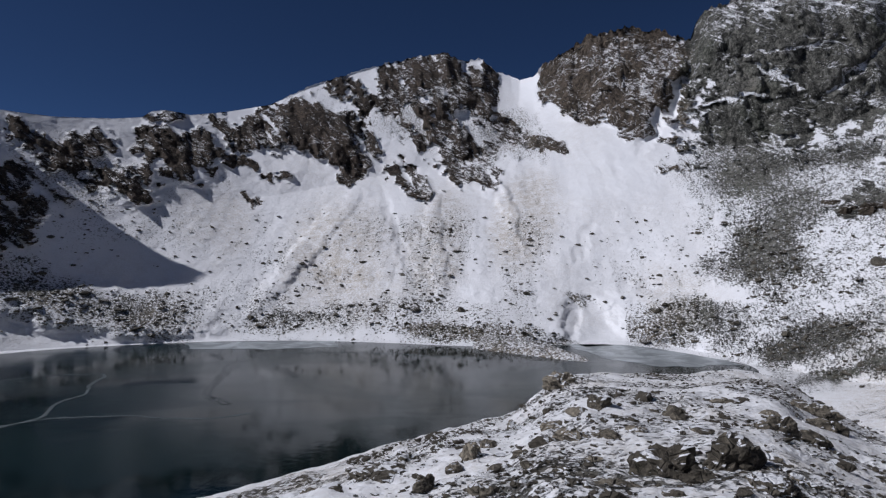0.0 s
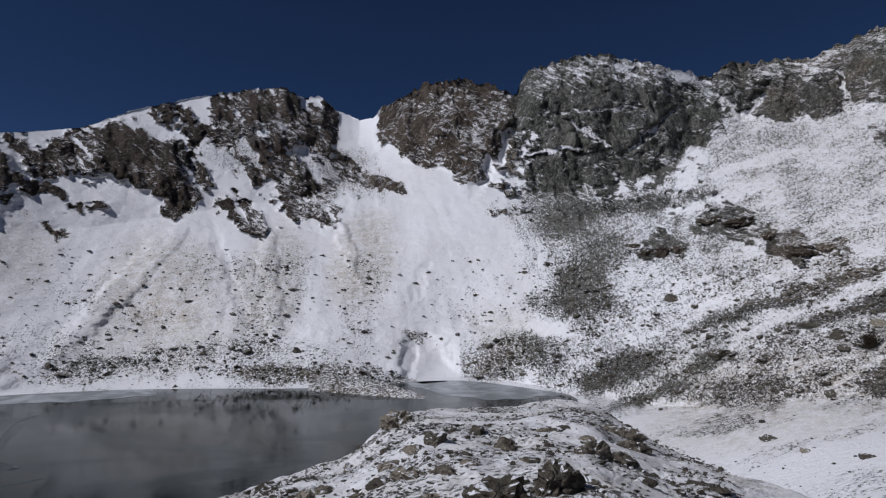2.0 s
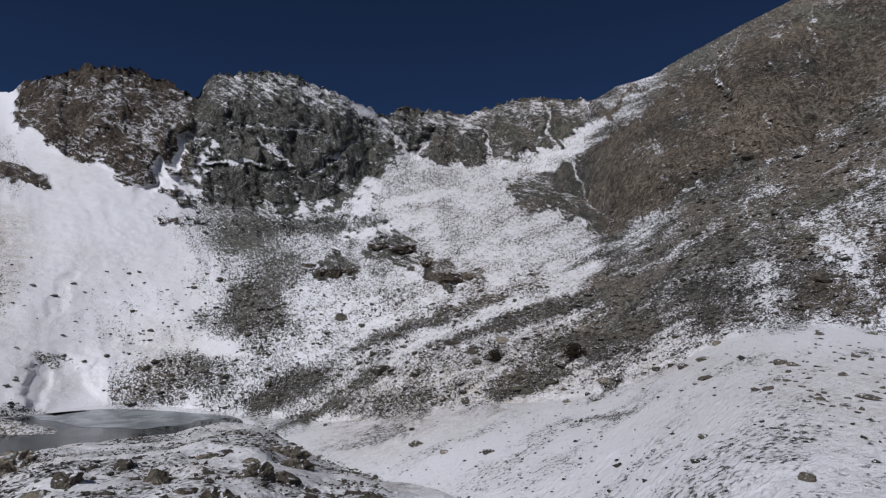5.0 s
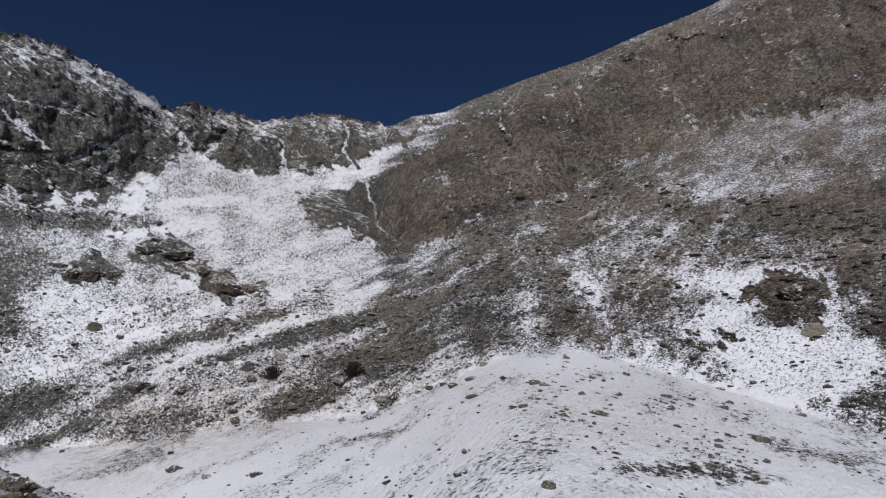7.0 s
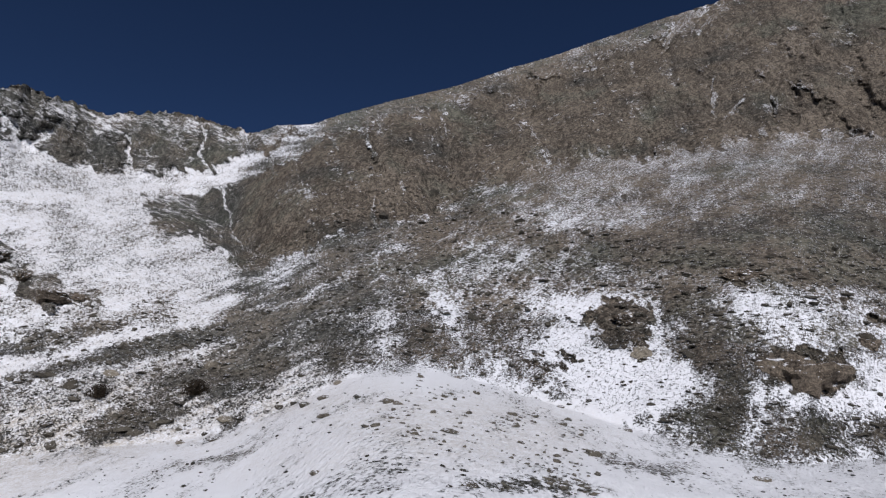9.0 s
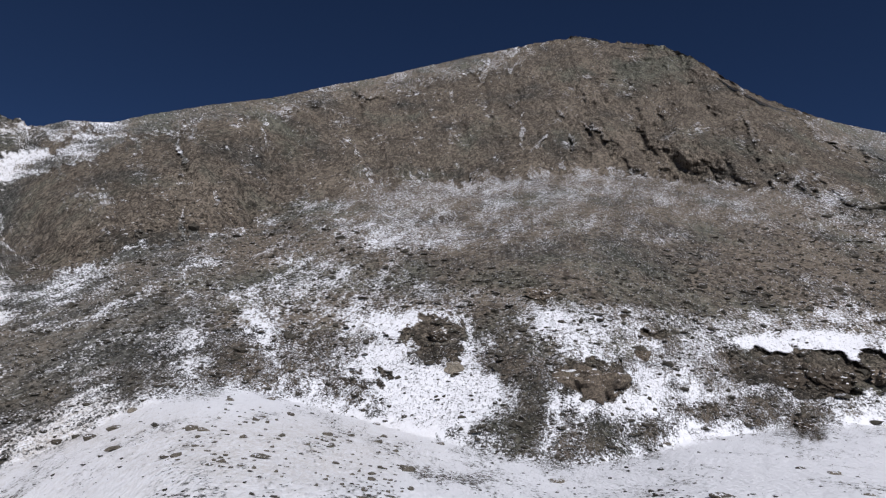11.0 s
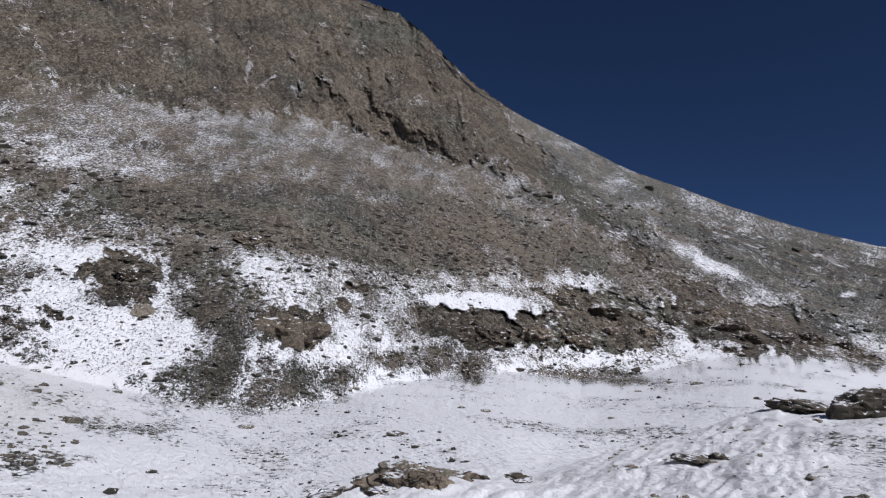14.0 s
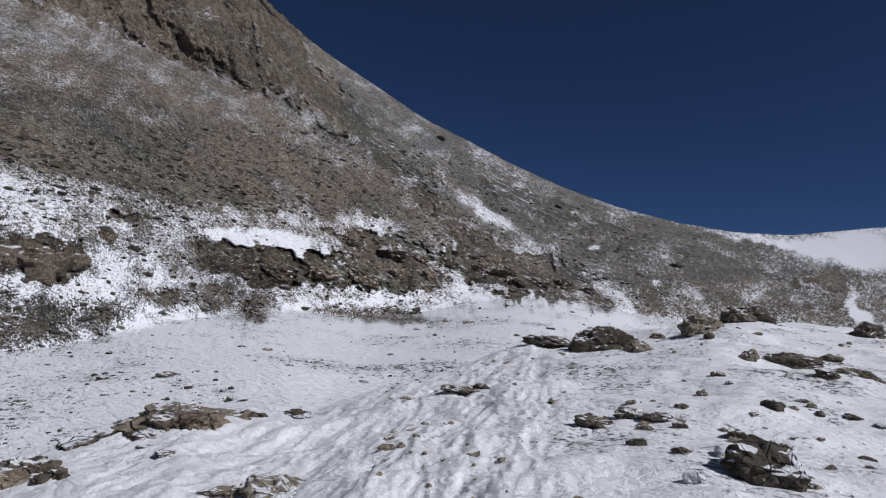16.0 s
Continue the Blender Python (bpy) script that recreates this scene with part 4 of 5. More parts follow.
def land():
    a = BEARINGS
    (r0, z0), (r1, z1), (r2, z2), (r3, z3) = land_nodes(a)
    e0, e1 = np.full_like(a, -30.0), along(FOOT, a, 1)
    e2, e3 = along(BREAK, a, 1), along(CREST, a, 1)
    # a broken skyline where bedrock makes the crest
    rocky = np.interp(a, [-60, -42, -40, -16, -13, 6, 8, 9, 38, 40, 58, 60, 100, 106, 126, 130, 190], [.8, .8, .05, .05, .5, .5, .1, 1, 1, 1, .8, .15, .15, .5, .5, .12, .1])
    e3 = e3 + rocky * (0.35 * fbm(a * 1.1, a * 0, 2.2, 4, 0.65) + 0.4 * ridged(a * 0.9, a * 0, 6.4, 3, 0.6) - 0.3)
    rise = []
    for ea, eb, n, end in ((e0, e1, N0, False), (e1, e2, N1, False), (e2, e3, N2, True)):
        s = np.linspace(0, 1, n, endpoint=end)[:, None]
        rise.append(ea + (eb - ea) * s)
    e = np.concatenate(rise)
    aa = np.broadcast_to(a, e.shape).copy()
    flat_a, flat_e = aa.ravel(), e.ravel()
    r = range_at(aa, np.minimum(e, e3)).ravel()
    x, y, z = r * np.sin(flat_a * DEG), r * np.cos(flat_a * DEG), r * np.tan(flat_e * DEG)
    ledge, fall, lift, cover = cover_at(flat_a, flat_e, x, y, z)
    # relief along the line of sight
    rock = smooth(0.2, 0.9, cover[:, 0])
    slope = smooth(-0.5, 2.0, flat_e - along(FOOT, flat_a, 1))
    d = -lift * np.clip(r / 300, 0.25, 1)
    # buttresses and gullies of the bedrock, finer on the east cliffs
    la, le = flat_a + 0.25 * flat_e, flat_e
    east = smooth(57, 61, flat_a)
    massif = smooth(22, 24, flat_a) * (1 - smooth(38, 40, flat_a))
    south = smooth(104, 114, flat_a)
    bulk = rock * np.clip(r / 380, 0.12, 1.1)
    big, mid = 4.6 + 2.2 * south + 1.5 * massif, 2.2 + 0.8 * south + 0.5 * massif
    d += bulk * (big * ridged(la / 3.4, le / 9.0, 4.1, 2, 0.5) + mid * ridged(la / 1.15, le / 3.8, 8.3, 3, 0.55) + 0.4 * fbm(la / 0.4, le / 0.7, 5.2, 2, 0.6) - 3.0)
    step = 3.0 * fbm(la / 3.6, le / 7.0, 2.7, 3, 0.55)
    part = step - np.floor(step)
    d += bulk * (3.2 - 1.6 * east) * (np.floor(step) + smooth(0.35, 0.65, part))
    step = 2.6 * fbm(la / 1.2 + 7, le / 2.8, 3.3, 3, 0.55)
    part = step - np.floor(step)
    d += bulk * (1.4 - 0.5 * east) * (np.floor(step) + smooth(0.3, 0.7, part))
    d += slope * (1 - rock) * (3.0 * fbm(x / 45, y / 45, 3.9, 3) + 0.7 * fbm(x / 6, y / 6, 7.1, 3))
    d += smooth(0.1, 0.6, cover[:, 1]) * slope * 0.7 * fbm(x / 2.6, y / 2.6, 1.3, 2)
    d -= (7.0 - 5.0 * east) * np.clip(r / 380, 0.12, 1) * smooth(0.25, 0.8, cover[:, 0]) * slope
    keep = 1 + d / np.maximum(r, 60) * smooth(-0.2, 0.6, flat_e - along(FOOT, flat_a, 1))
    x, y, z = x * keep, y * keep, z * keep
    # low swells on the valley floor
    floor_part = 1 - smooth(-1.0, 0.5, flat_e - along(FOOT, flat_a, 1))
    z += floor_part * (0.5 * fbm(x / 14, y / 14, 0.0, 3) + 0.12 * fbm(x / 2.5, y / 2.5, 4, 2)) * smooth(36, 60, flat_a)
    verts = np.stack([x, y, z + EYE_Z], axis=1)
    return aa, e, verts, cover, ledge, fall


LAND_A, LAND_E, LAND_V, LAND_C, LAND_LEDGE, LAND_FALL = land()
ROWS, COLS = LAND_A.shape


def land_piece(name, lo, hi, first, last, mat, label):
    c0, c1 = np.searchsorted(BEARINGS, lo), min(np.searchsorted(BEARINGS, hi) + 1, COLS)
    idx = (np.arange(first, last)[:, None] * COLS + np.arange(c0, c1)[None, :])
    ob = sheet(name, LAND_V[idx.ravel()], grid_quads(last - first, c1 - c0)[:, ::-1], mat, LAND_C[idx.ravel()], *((None, None) if name == "ground" else (LAND_LEDGE[idx.ravel()], LAND_FALL[idx.ravel()])))
    return tagged(ob, label, "mountain" if "mountain" in name or "slope" in name else "ground", kind="structure")


land_piece("ground", -121, 241, 0, N0 + 1, MAT_BASIN, "snow-covered basin floor strewn with stones")
for name, lo, hi, label in (
        ("mountain_headwall", -121, 8.6, "snowy headwall with dark crags and avalanche fans"),
        ("mountain_peak", 8.6, 39.3, "grey and brown rocky peak dusted with snow"),
        ("mountain_back_ridge", 39.3, 58.5, "jagged back ridge above a snowy bowl"),
        ("mountain_east", 58.5, 128, "brown scree mountain with cliffs under its crest"),
        ("mountain_south_flank", 128, 241, "long stony mountain flank with thin snow")):
    land_piece(name, lo, hi, N0 + 75, ROWS, MAT_FAR, label)
land_piece("slope_scree", 24, 128, N0, N0 + 76, MAT_LOW, "stony lower slope with patchy thin snow")
land_piece("slope_lakeside", -121, 24, N0, N0 + 76, MAT_FAR, "snowy lower slope beside the lake")
land_piece("slope_south", 128, 241, N0, N0 + 76, MAT_FAR, "stony foot of the south mountain flank")


def far_ground():
    """The land behind the crests, out to the horizon."""
    a = np.append(BEARINGS[::6], 240.0)
    r3, z3 = along(CREST, a, 2), along(CREST, a, 2) * np.tan(along(CREST, a, 1) * DEG)
    rings = [(r3 + 1, z3 - 2.0), (r3 + 40, z3 - 14), (r3 + 160, z3 - 70), (r3 + 500, z3 * 0 - 60), (r3 * 0 + 4200, z3 * 0 - 120)]
    v = [np.stack([r * np.sin(a * DEG), r * np.cos(a * DEG), z + EYE_Z], axis=1) for r, z in rings]
    verts = np.concatenate(v)
    cover = np.tile([0.2, 0.35, 0.5, 0.2], (len(verts), 1))
    ob = sheet("ground_beyond", verts, grid_quads(len(rings), len(a))[:, ::-1], MAT_FAR, cover)
    tagged(ob, "snowy land behind the mountain crests", "ground", kind="structure")


far_ground()

# ---- the knoll under the viewpoint ----
KN_A = np.concatenate([np.linspace(-120, -31, 60), np.arange(-30, 184.01, 0.2), np.linspace(185, 240, 40)])
KN_IN = 170


def knoll_height(a, r):
    """Height of the knoll's top, under the eye, at bearing a and distance r within its edge."""
    rr = softly(KNOLL, a, 2, 1.5)
    zr = rr * np.tan(softly(KNOLL, a, 1, 0.8) * DEG)
    s = np.clip((r - 0.6) / (rr - 0.6), 0, 1)
    x, y = r * np.sin(a * DEG), r * np.cos(a * DEG)
    fade = smooth(1.5, 5, r) * (1 - 0.4 * smooth(0.8, 1.0, s))
    lump = 0.30 * fbm(x / 3.2, y / 3.2, 0.0, 4) + 0.10 * ridged(x / 1.3, y / 1.3, 5, 3) * (0.3 + 0.7 * (1 - smooth(60, 110, a)))
    # wind-cut snow running up the slope
    wind = smooth(104, 116, a) * (1 - smooth(150, 160, a))
    way = radians(154)
    across, ahead = x * math.cos(way) - y * math.sin(way), x * math.sin(way) + y * math.cos(way)
    ripple = 1.0 * gnoise(across * 2.6, ahead * 0.3, 6.1) + 0.6 * ridged(across * 4.2, ahead * 1.1, 2.1, 2) - 0.4
    return -1.62 + (zr + 1.62) * s ** 1.1 + fade * lump + wind * 0.085 * ripple * fade


def knoll():
    a = KN_A
    rr = softly(KNOLL, a, 2, 1.5)
    s = np.linspace(0, 1, KN_IN)[:, None] ** 1.5
    r = rr * s
    aa = np.broadcast_to(a, r.shape)
    z = knoll_height(aa, r)
    zr = z[-1]
    end = along(FLOOR, a, 1) / -np.tan(30 * DEG)
    tails_r = [rr * 1.06 + 0.3, rr * 1.25 + 0.5, np.maximum(rr * 1.6 + 1, end * 1.02), np.maximum(rr * 2.0, end * 1.2)]
    deep = along(FLOOR, a, 1)
    tails_z = [zr - 0.35, zr - 0.35 - 0.3 * rr * 0.35, np.minimum(deep - 1.5, zr - 5), np.minimum(deep, zr - 5) - 4]
    r = np.concatenate([r, tails_r])
    z = np.concatenate([z, tails_z])
    aa = np.broadcast_to(a, r.shape)
    x, y = r * np.sin(aa * DEG), r * np.cos(aa * DEG)
    west = 1 - smooth(36, 60, aa)
    south = smooth(100, 112, aa)
    scree = west * (0.27 + 0.5 * fbm(x / 2.5, y / 2.5, 3, 3)) + south * (0.04 + 0.32 * smooth(142, 156, aa) * (0.4 + fbm(x / 2.0, y / 2.0, 5, 3)))
    rock = west * smooth(0.15, 0.45, fbm(x / 2.1, y / 2.1, 9, 3)) * 0.8
    dust = west * (0.4 + 0.6 * fbm(x / 4, y / 4, 12, 2)) + south * 0.12
    cover = np.stack([rock, np.clip(scree, 0, 0.9), x * 0 + 0.45, np.clip(dust, 0, 1)], axis=-1)
    verts = np.stack([x, y, z + EYE_Z], axis=-1)
    ob = sheet("ground_knoll", verts.reshape(-1, 3), grid_quads(*r.shape)[:, ::-1], MAT_NEAR, cover.reshape(-1, 4))
    tagged(ob, "snow-dusted stony knoll above the lake", "ground", kind="structure")


knoll()

# ---- the lake ----
def lake_material():
    n = Nodes("half_frozen_lake")
    pos = n.pos.outputs["Position"]
    drift = n.noise(0.012, 4.0, 0.55, warp=1.2)
    film = n.ramp(n.noise(0.02, 5.0, 0.6, n.stretch(0.7, 1.6, 1), 1.5), 0.42, 0.62)
    fine = n.noise(0.35, 4.0, 0.6)
    deep = n.mix(drift, (0.001, 0.005, 0.006), (0.002, 0.010, 0.011))
    ice = n.mix(fine, (0.022, 0.05, 0.056), (0.04, 0.075, 0.08))
    col = n.mix(n.calc("MULTIPLY", film, 0.2), deep, ice)
    n.bsdf.inputs["Specular Tint"].default_value = (0.82, 0.96, 1.0, 1.0)
    n.bump(n.noise(0.8, 3.0, 0.5, n.stretch(1, 1, 1)), 0.01)
    return n.finish(col, n.calc("ADD", 0.07, n.calc("MULTIPLY", film, 0.13)), 0.19)


def ice_material():
    n = Nodes("grey_ice")
    a = n.noise(0.12, 5.0, 0.6, warp=1.0)
    col = n.mix(n.ramp(a, 0.4, 0.65), (0.16, 0.18, 0.19), (0.42, 0.45, 0.47))
    n.bump(n.noise(0.9, 4.0, 0.6), 0.02)
    return n.finish(col, 0.35, 0.4)


MAT_LAKE, MAT_ICE = lake_material(), ice_material()


def lake():
    a = np.radians(np.arange(-110, 27.6, 2.5))
    far = [(math.sin(q) * 262, math.cos(q) * 262, 0.0) for q in a]
    near = [(math.sin(q) * 30, math.cos(q) * 30, 0.0) for q in a]
    n = len(a)
    quads = np.array([(i, i + 1, n + i + 1, n + i) for i in range(n - 1)])[:, ::-1]
    ob = sheet("lake", np.array(far + near), quads, MAT_LAKE)
    tagged(ob, "dark teal mountain lake with thin grey ice", "lake", kind="structure")


lake()


def on_lake(bearing, rise):
    """The point of the lake's surface at a bearing and a (negative) rise."""
    d = EYE_Z / math.tan(-rise * DEG)
    return Vector((d * math.sin(bearing * DEG), d * math.cos(bearing * DEG), 0))


def spit():
    """A low stony tongue that parts the lake from its bay."""
    rows, cols = 160, 40
    s, w = np.meshgrid(np.linspace(0, 1, rows), np.linspace(-1, 1, cols), indexing="ij")
    bear = 2.8 + 11.2 * s
    dist = 203 - 30 * s ** 0.9
    wide = 15 - 9.5 * s
    r = dist + w * wide
    x, y = r * np.sin(bear * DEG), r * np.cos(bear * DEG)
    body = (1 - w ** 2) * (1 - s ** 6)
    z = -0.5 + body * (3.4 - 1.6 * s) + 0.8 * body * fbm(x / 5, y / 5, 0.0, 4) + 0.35 * body * ridged(x / 1.6, y / 1.6, 3, 2)
    cover = np.stack([x * 0, 0.55 + 0.35 * fbm(x / 7, y / 7, 2, 3), x * 0 + 0.5, x * 0 + 0.2], axis=-1)
    ob = sheet("ground_spit", np.stack([x, y, z], axis=-1).reshape(-1, 3), grid_quads(rows, cols)[:, ::-1], MAT_FAR, cover.reshape(-1, 4))
    tagged(ob, "low stony tongue of land reaching into the lake", "ground", kind="structure")


spit()


def ice_sheet(label, outline):
    """A thin plate of ice on the water, with an uneven edge, from a rough outline of (bearing, rise)."""
    bm = bmesh.new()
    pts = [on_lake(b, e) for b, e in outline]
    ring = []
    for p, q in zip(pts, pts[1:] + pts[:1]):
        for k in range(10):
            c = p.lerp(q, k / 10)
            c += Vector((noise.noise(c * 0.16), noise.noise(c * 0.16 + Vector((9, 0, 0))), 0)) * 2.4
            ring.append(bm.verts.new((c.x, c.y, 0.05)))
    face = bm.faces.new(ring)
    if face.normal.z < 0:
        face.normal_flip()
    low = bmesh.ops.extrude_face_region(bm, geom=[face])
    for v in [g for g in low["geom"] if isinstance(g, bmesh.types.BMVert)]:
        v.co.z = 0.012
    bmesh.ops.recalc_face_normals(bm, faces=bm.faces)
    me = bpy.data.meshes.new("ice_sheet")
    bm.to_mesh(me)
    bm.free()
    me.materials.append(MAT_ICE)
    tagged(new("ice_sheet", me), label, "ice sheet", "ice on the lake")


ice_sheet("grey ice sheet filling the lake's small bay", [(11.6, -8.7), (15.4, -8.5), (20, -8.6), (24, -9.2), (26.2, -9.75), (22, -10.3), (18.5, -10.3), (15.5, -9.9), (13, -9.3)])
ice_sheet("pale ice shelf along the far lake shore", [(-23, -8.15), (-17.5, -8.25), (-9.9, -8.5), (-10.2, -9.0), (-16, -9.05), (-22.5, -8.65)])
ice_sheet("small pale ice floe in the bay", [(12.6, -8.75), (14.4, -8.6), (15.2, -8.7), (13.4, -8.95)])


def ice_seam(label, width, mat, line):
    """A raised seam, or an open lead, that wanders over the ice through points of (bearing, rise)."""
    pts = [on_lake(b, e) for b, e in line]
    mids = []
    for p, q in zip(pts, pts[1:]):
        for k in range(14):
            c = p.lerp(q, k / 14)
            sway = 0.04 * (q - p).length
            mids.append(c + Vector((noise.noise(c * 0.12), noise.noise(c * 0.12 + Vector((0, 7, 0))), 0)) * (1.5 + sway))
    bm = bmesh.new()
    rows = []
    for i, c in enumerate(mids):
        ahead = (mids[min(i + 1, len(mids) - 1)] - mids[max(i - 1, 0)]).normalized()
        side = Vector((-ahead.y, ahead.x, 0)) * width * (0.55 + 0.9 * abs(noise.noise(c * 0.3))) * 0.5
        rows.append([bm.verts.new((c.x + side.x * k, c.y + side.y * k, 0.02 + 0.05 * (1 - abs(k)))) for k in (-1, 0, 1)])
    for a, b in zip(rows, rows[1:]):
        bm.faces.new((a[0], a[1], b[1], b[0]))
        bm.faces.new((a[1], a[2], b[2], b[1]))
    bmesh.ops.recalc_face_normals(bm, faces=bm.faces)
    if sum(f.normal.z for f in bm.faces) < 0:
        bmesh.ops.reverse_faces(bm, faces=bm.faces)
    me = bpy.data.meshes.new("ice_seam")
    bm.to_mesh(me)
    bm.free()
    me.materials.append(mat)
    tagged(new("ice_seam", me), label, "ice seam", "seams in the ice")


MAT_SEAM = rock_material("seam_ice", (0.10, 0.12, 0.13), (0.3, 0.33, 0.34), 2.0, 0.0)
MAT_LEAD = rock_material("open_lead", (0.004, 0.012, 0.014), (0.010, 0.022, 0.024), 2.0, 0.0)
MAT_LEAD.node_tree.nodes["Principled BSDF"].inputs["Roughness"].default_value = 0.06
ice_seam("white pressure seam across the dark lake ice", 1.0, MAT_SEAM, [(-36.5, -13.2), (-30.4, -13.3), (-25.6, -14.1), (-22.4, -14.5), (-17.4, -14.6)])
ice_seam("pale hooked seam in the lake ice", 1.1, MAT_SEAM, [(-36.4, -9.9), (-31.6, -10.0), (-29.3, -10.2), (-29.6, -11.2), (-31.9, -11.9), (-33.7, -13.0), (-36.5, -13.5)])
ice_seam("dark open lead winding through the ice", 3.0, MAT_LEAD, [(-18.1, -9.8), (-19.3, -10.4), (-19.9, -11.2), (-21.3, -12.1), (-20.8, -12.9), (-19.2, -13.6)])
ice_seam("thin pale seam near the far shore ice", 0.4, MAT_SEAM, [(-19.0, -9.6), (-14, -9.4), (-8, -9.6), (-2, -9.9), (4, -10.3)])

# ---- stones and boulders ----
def boulder_mesh(name, seed, flat=0.65, cuts=6, level=3, rough=0.14, upright=False):
    """A rough angular rock about 1 m across: a ball cut by planes, then broken up. upright: steep sides and a flat top."""
    rnd = random.Random(seed)
    bm = bmesh.new()
    bmesh.ops.create_icosphere(bm, subdivisions=level, radius=0.62)
    planes = [(Vector((0.1, 0.05, 1)).normalized(), 0.30)] if upright else []
    for _ in range(cuts):
        d = Vector((rnd.gauss(0, 1), rnd.gauss(0, 1), rnd.gauss(0, 0.25 if upright else 0.8))).normalized()
        planes.append((d, rnd.uniform(0.30, 0.50)))
    off = Vector((rnd.uniform(0, 50), rnd.uniform(0, 50), 0))
    for v in bm.verts:
        for d, h in planes:
            over = v.co.dot(d) - h
            if over > 0:
                v.co -= d * over * 0.85
        p = v.co.copy()
        out = p.normalized()
        if upright:
            groove = 1 - 2 * abs(noise.noise(Vector((p.x * 3.4, p.y * 3.4, p.z * 1.1)) + off))
            v.co -= out * 0.12 * max(0.0, groove) ** 2
        v.co += out * rough * noise.fractal(p * 2.2 + off, 0.6, 2.1, 3)
        v.co += out * 0.45 * rough * (1 - 2.4 * abs(noise.noise(p * 5.5 + off)))
        v.co += out * 0.2 * rough * (1 - 2.4 * abs(noise.noise(p * 13 + off)))
        v.co.z *= flat
    me = bpy.data.meshes.new(name)
    bm.to_mesh(me)
    bm.free()
    me.materials.append(MAT_OUTCROP if upright else MAT_ROCK)
    return me


SHAPES = [boulder_mesh("boulder", 40 + i, 0.5 + 0.05 * (i % 6), 4 + i % 4, 3) for i in range(8)]
LARGE = [boulder_mesh("boulder", 70 + i, 0.55 + 0.06 * (i % 4), 4 + i % 4, 4, 0.15) for i in range(5)]
BLOCKS = [boulder_mesh("outcrop", 90 + i, 0.7, 5 + i % 3, 4, 0.16, True) for i in range(5)]

# kinds of rock: where it lies, name, label, category, group
SOUTH = ("knoll", "boulder", "dark lichen-spotted rock in wind-packed snow", "boulder", "rocks on the snowy knoll")
WEST = ("knoll", "boulder", "grey-brown rock on the stony knoll above the lake", "boulder", "rocks above the lake")
BROWN = ("knoll", "rock_outcrop", "brown lichen-covered rock ledge breaking through the snow", "rock outcrop", "ledges on the snowy knoll")
FLOOR_ROCK = ("land", "boulder", "dark boulder lying on the snowy basin floor", "boulder", "boulders of the basin")
OUTCROP = ("land", "rock_outcrop", "brown bedrock outcrop with snow on its ledges", "rock outcrop", "outcrops under the scree")


def boulder(bearing, rise, width, tall, kind_of, shape):
    """A rock of that width in degrees of bearing, lying on the land or the knoll."""
    where, name, label, category, group = kind_of
    rnd = random.Random(shape)
    turn, tilt, deep = rnd.uniform(0, 360), rnd.uniform(-12, 12), rnd.uniform(0.7, 1.0)
    tall = min(max(tall * 1.7, 0.22 if where == "land" else 0.35), 1.7)
    if where == "land":
        col = min(int(np.searchsorted(BEARINGS, bearing)), COLS - 1)
        row = min(int((LAND_E[:, col] < rise).sum()), ROWS - 1)
        p = LAND_V[row * COLS + col]
        d, z = math.hypot(p[0], p[1]), p[2] - EYE_Z
    else:
        rs = np.linspace(1.5, float(softly(KNOLL, np.array([bearing]), 2)[0]), 200)
        zs = knoll_height(np.full_like(rs, bearing), rs)
        rises = np.degrees(np.arctan2(zs, rs))
        k = int(np.argmin(np.abs(rises - rise)))
        d, z = float(rs[k]), float(zs[k])
    size = width * DEG * d / math.cos(rise * DEG)
    tall = min(tall, 1.15) if kind_of is WEST else tall
    shapes = BLOCKS if name == "rock_outcrop" else LARGE if where == "knoll" and width > 2.2 else SHAPES
    ob = new(name, shapes[shape % len(shapes)])
    m = pose(d * math.sin(bearing * DEG), d * math.cos(bearing * DEG), EYE_Z + z + (0.08 if kind_of is SOUTH else 0.0) * size * tall, tilt, tilt * 0.5, turn)
    ob.matrix_world = m @ Matrix.Diagonal((size * 1.05, size * deep, size * tall, 1))
    return tagged(ob, label, category, group)


# south knoll
boulder(153.0, -2.8, 4.55, 0.24, SOUTH, 0)
boulder(157.5, -2.7, 4.10, 0.64, SOUTH, 1)
boulder(160.6, -2.7, 1.98, 0.60, SOUTH, 2)
boulder(165.7, -0.5, 3.46, 0.43, SOUTH, 3)
boulder(168.5, 0.4, 2.81, 0.53, SOUTH, 4)
boulder(169.9, 1.5, 2.49, 0.62, SOUTH, 5)
boulder(166.4, -1.1, 0.79, 1.00, SOUTH, 6)
boulder(162.3, -1.4, 1.12, 0.50, SOUTH, 7)
boulder(169.5, -2.5, 1.50, 0.80, SOUTH, 8)
boulder(172.6, -2.6, 3.29, 0.36, SOUTH, 9)
boulder(175.1, -2.1, 1.56, 0.43, SOUTH, 10)
boulder(175.0, -3.4, 1.56, 0.51, SOUTH, 11)
boulder(177.1, -3.2, 2.34, 0.29, SOUTH, 12)
boulder(177.6, -0.0, 2.33, 0.47, SOUTH, 13)
boulder(170.1, -0.5, 0.62, 0.48, SOUTH, 14)
boulder(167.2, -4.1, 1.03, 0.38, SOUTH, 15)
boulder(166.0, -5.9, 0.78, 0.73, SOUTH, 16)
boulder(164.3, -7.1, 0.93, 0.57, SOUTH, 17)
boulder(168.1, -4.7, 0.63, 0.60, SOUTH, 18)
boulder(171.4, -6.3, 1.67, 0.46, SOUTH, 19)
boulder(172.7, -6.1, 0.70, 0.40, SOUTH, 20)
boulder(174.0, -5.9, 0.68, 0.60, SOUTH, 21)
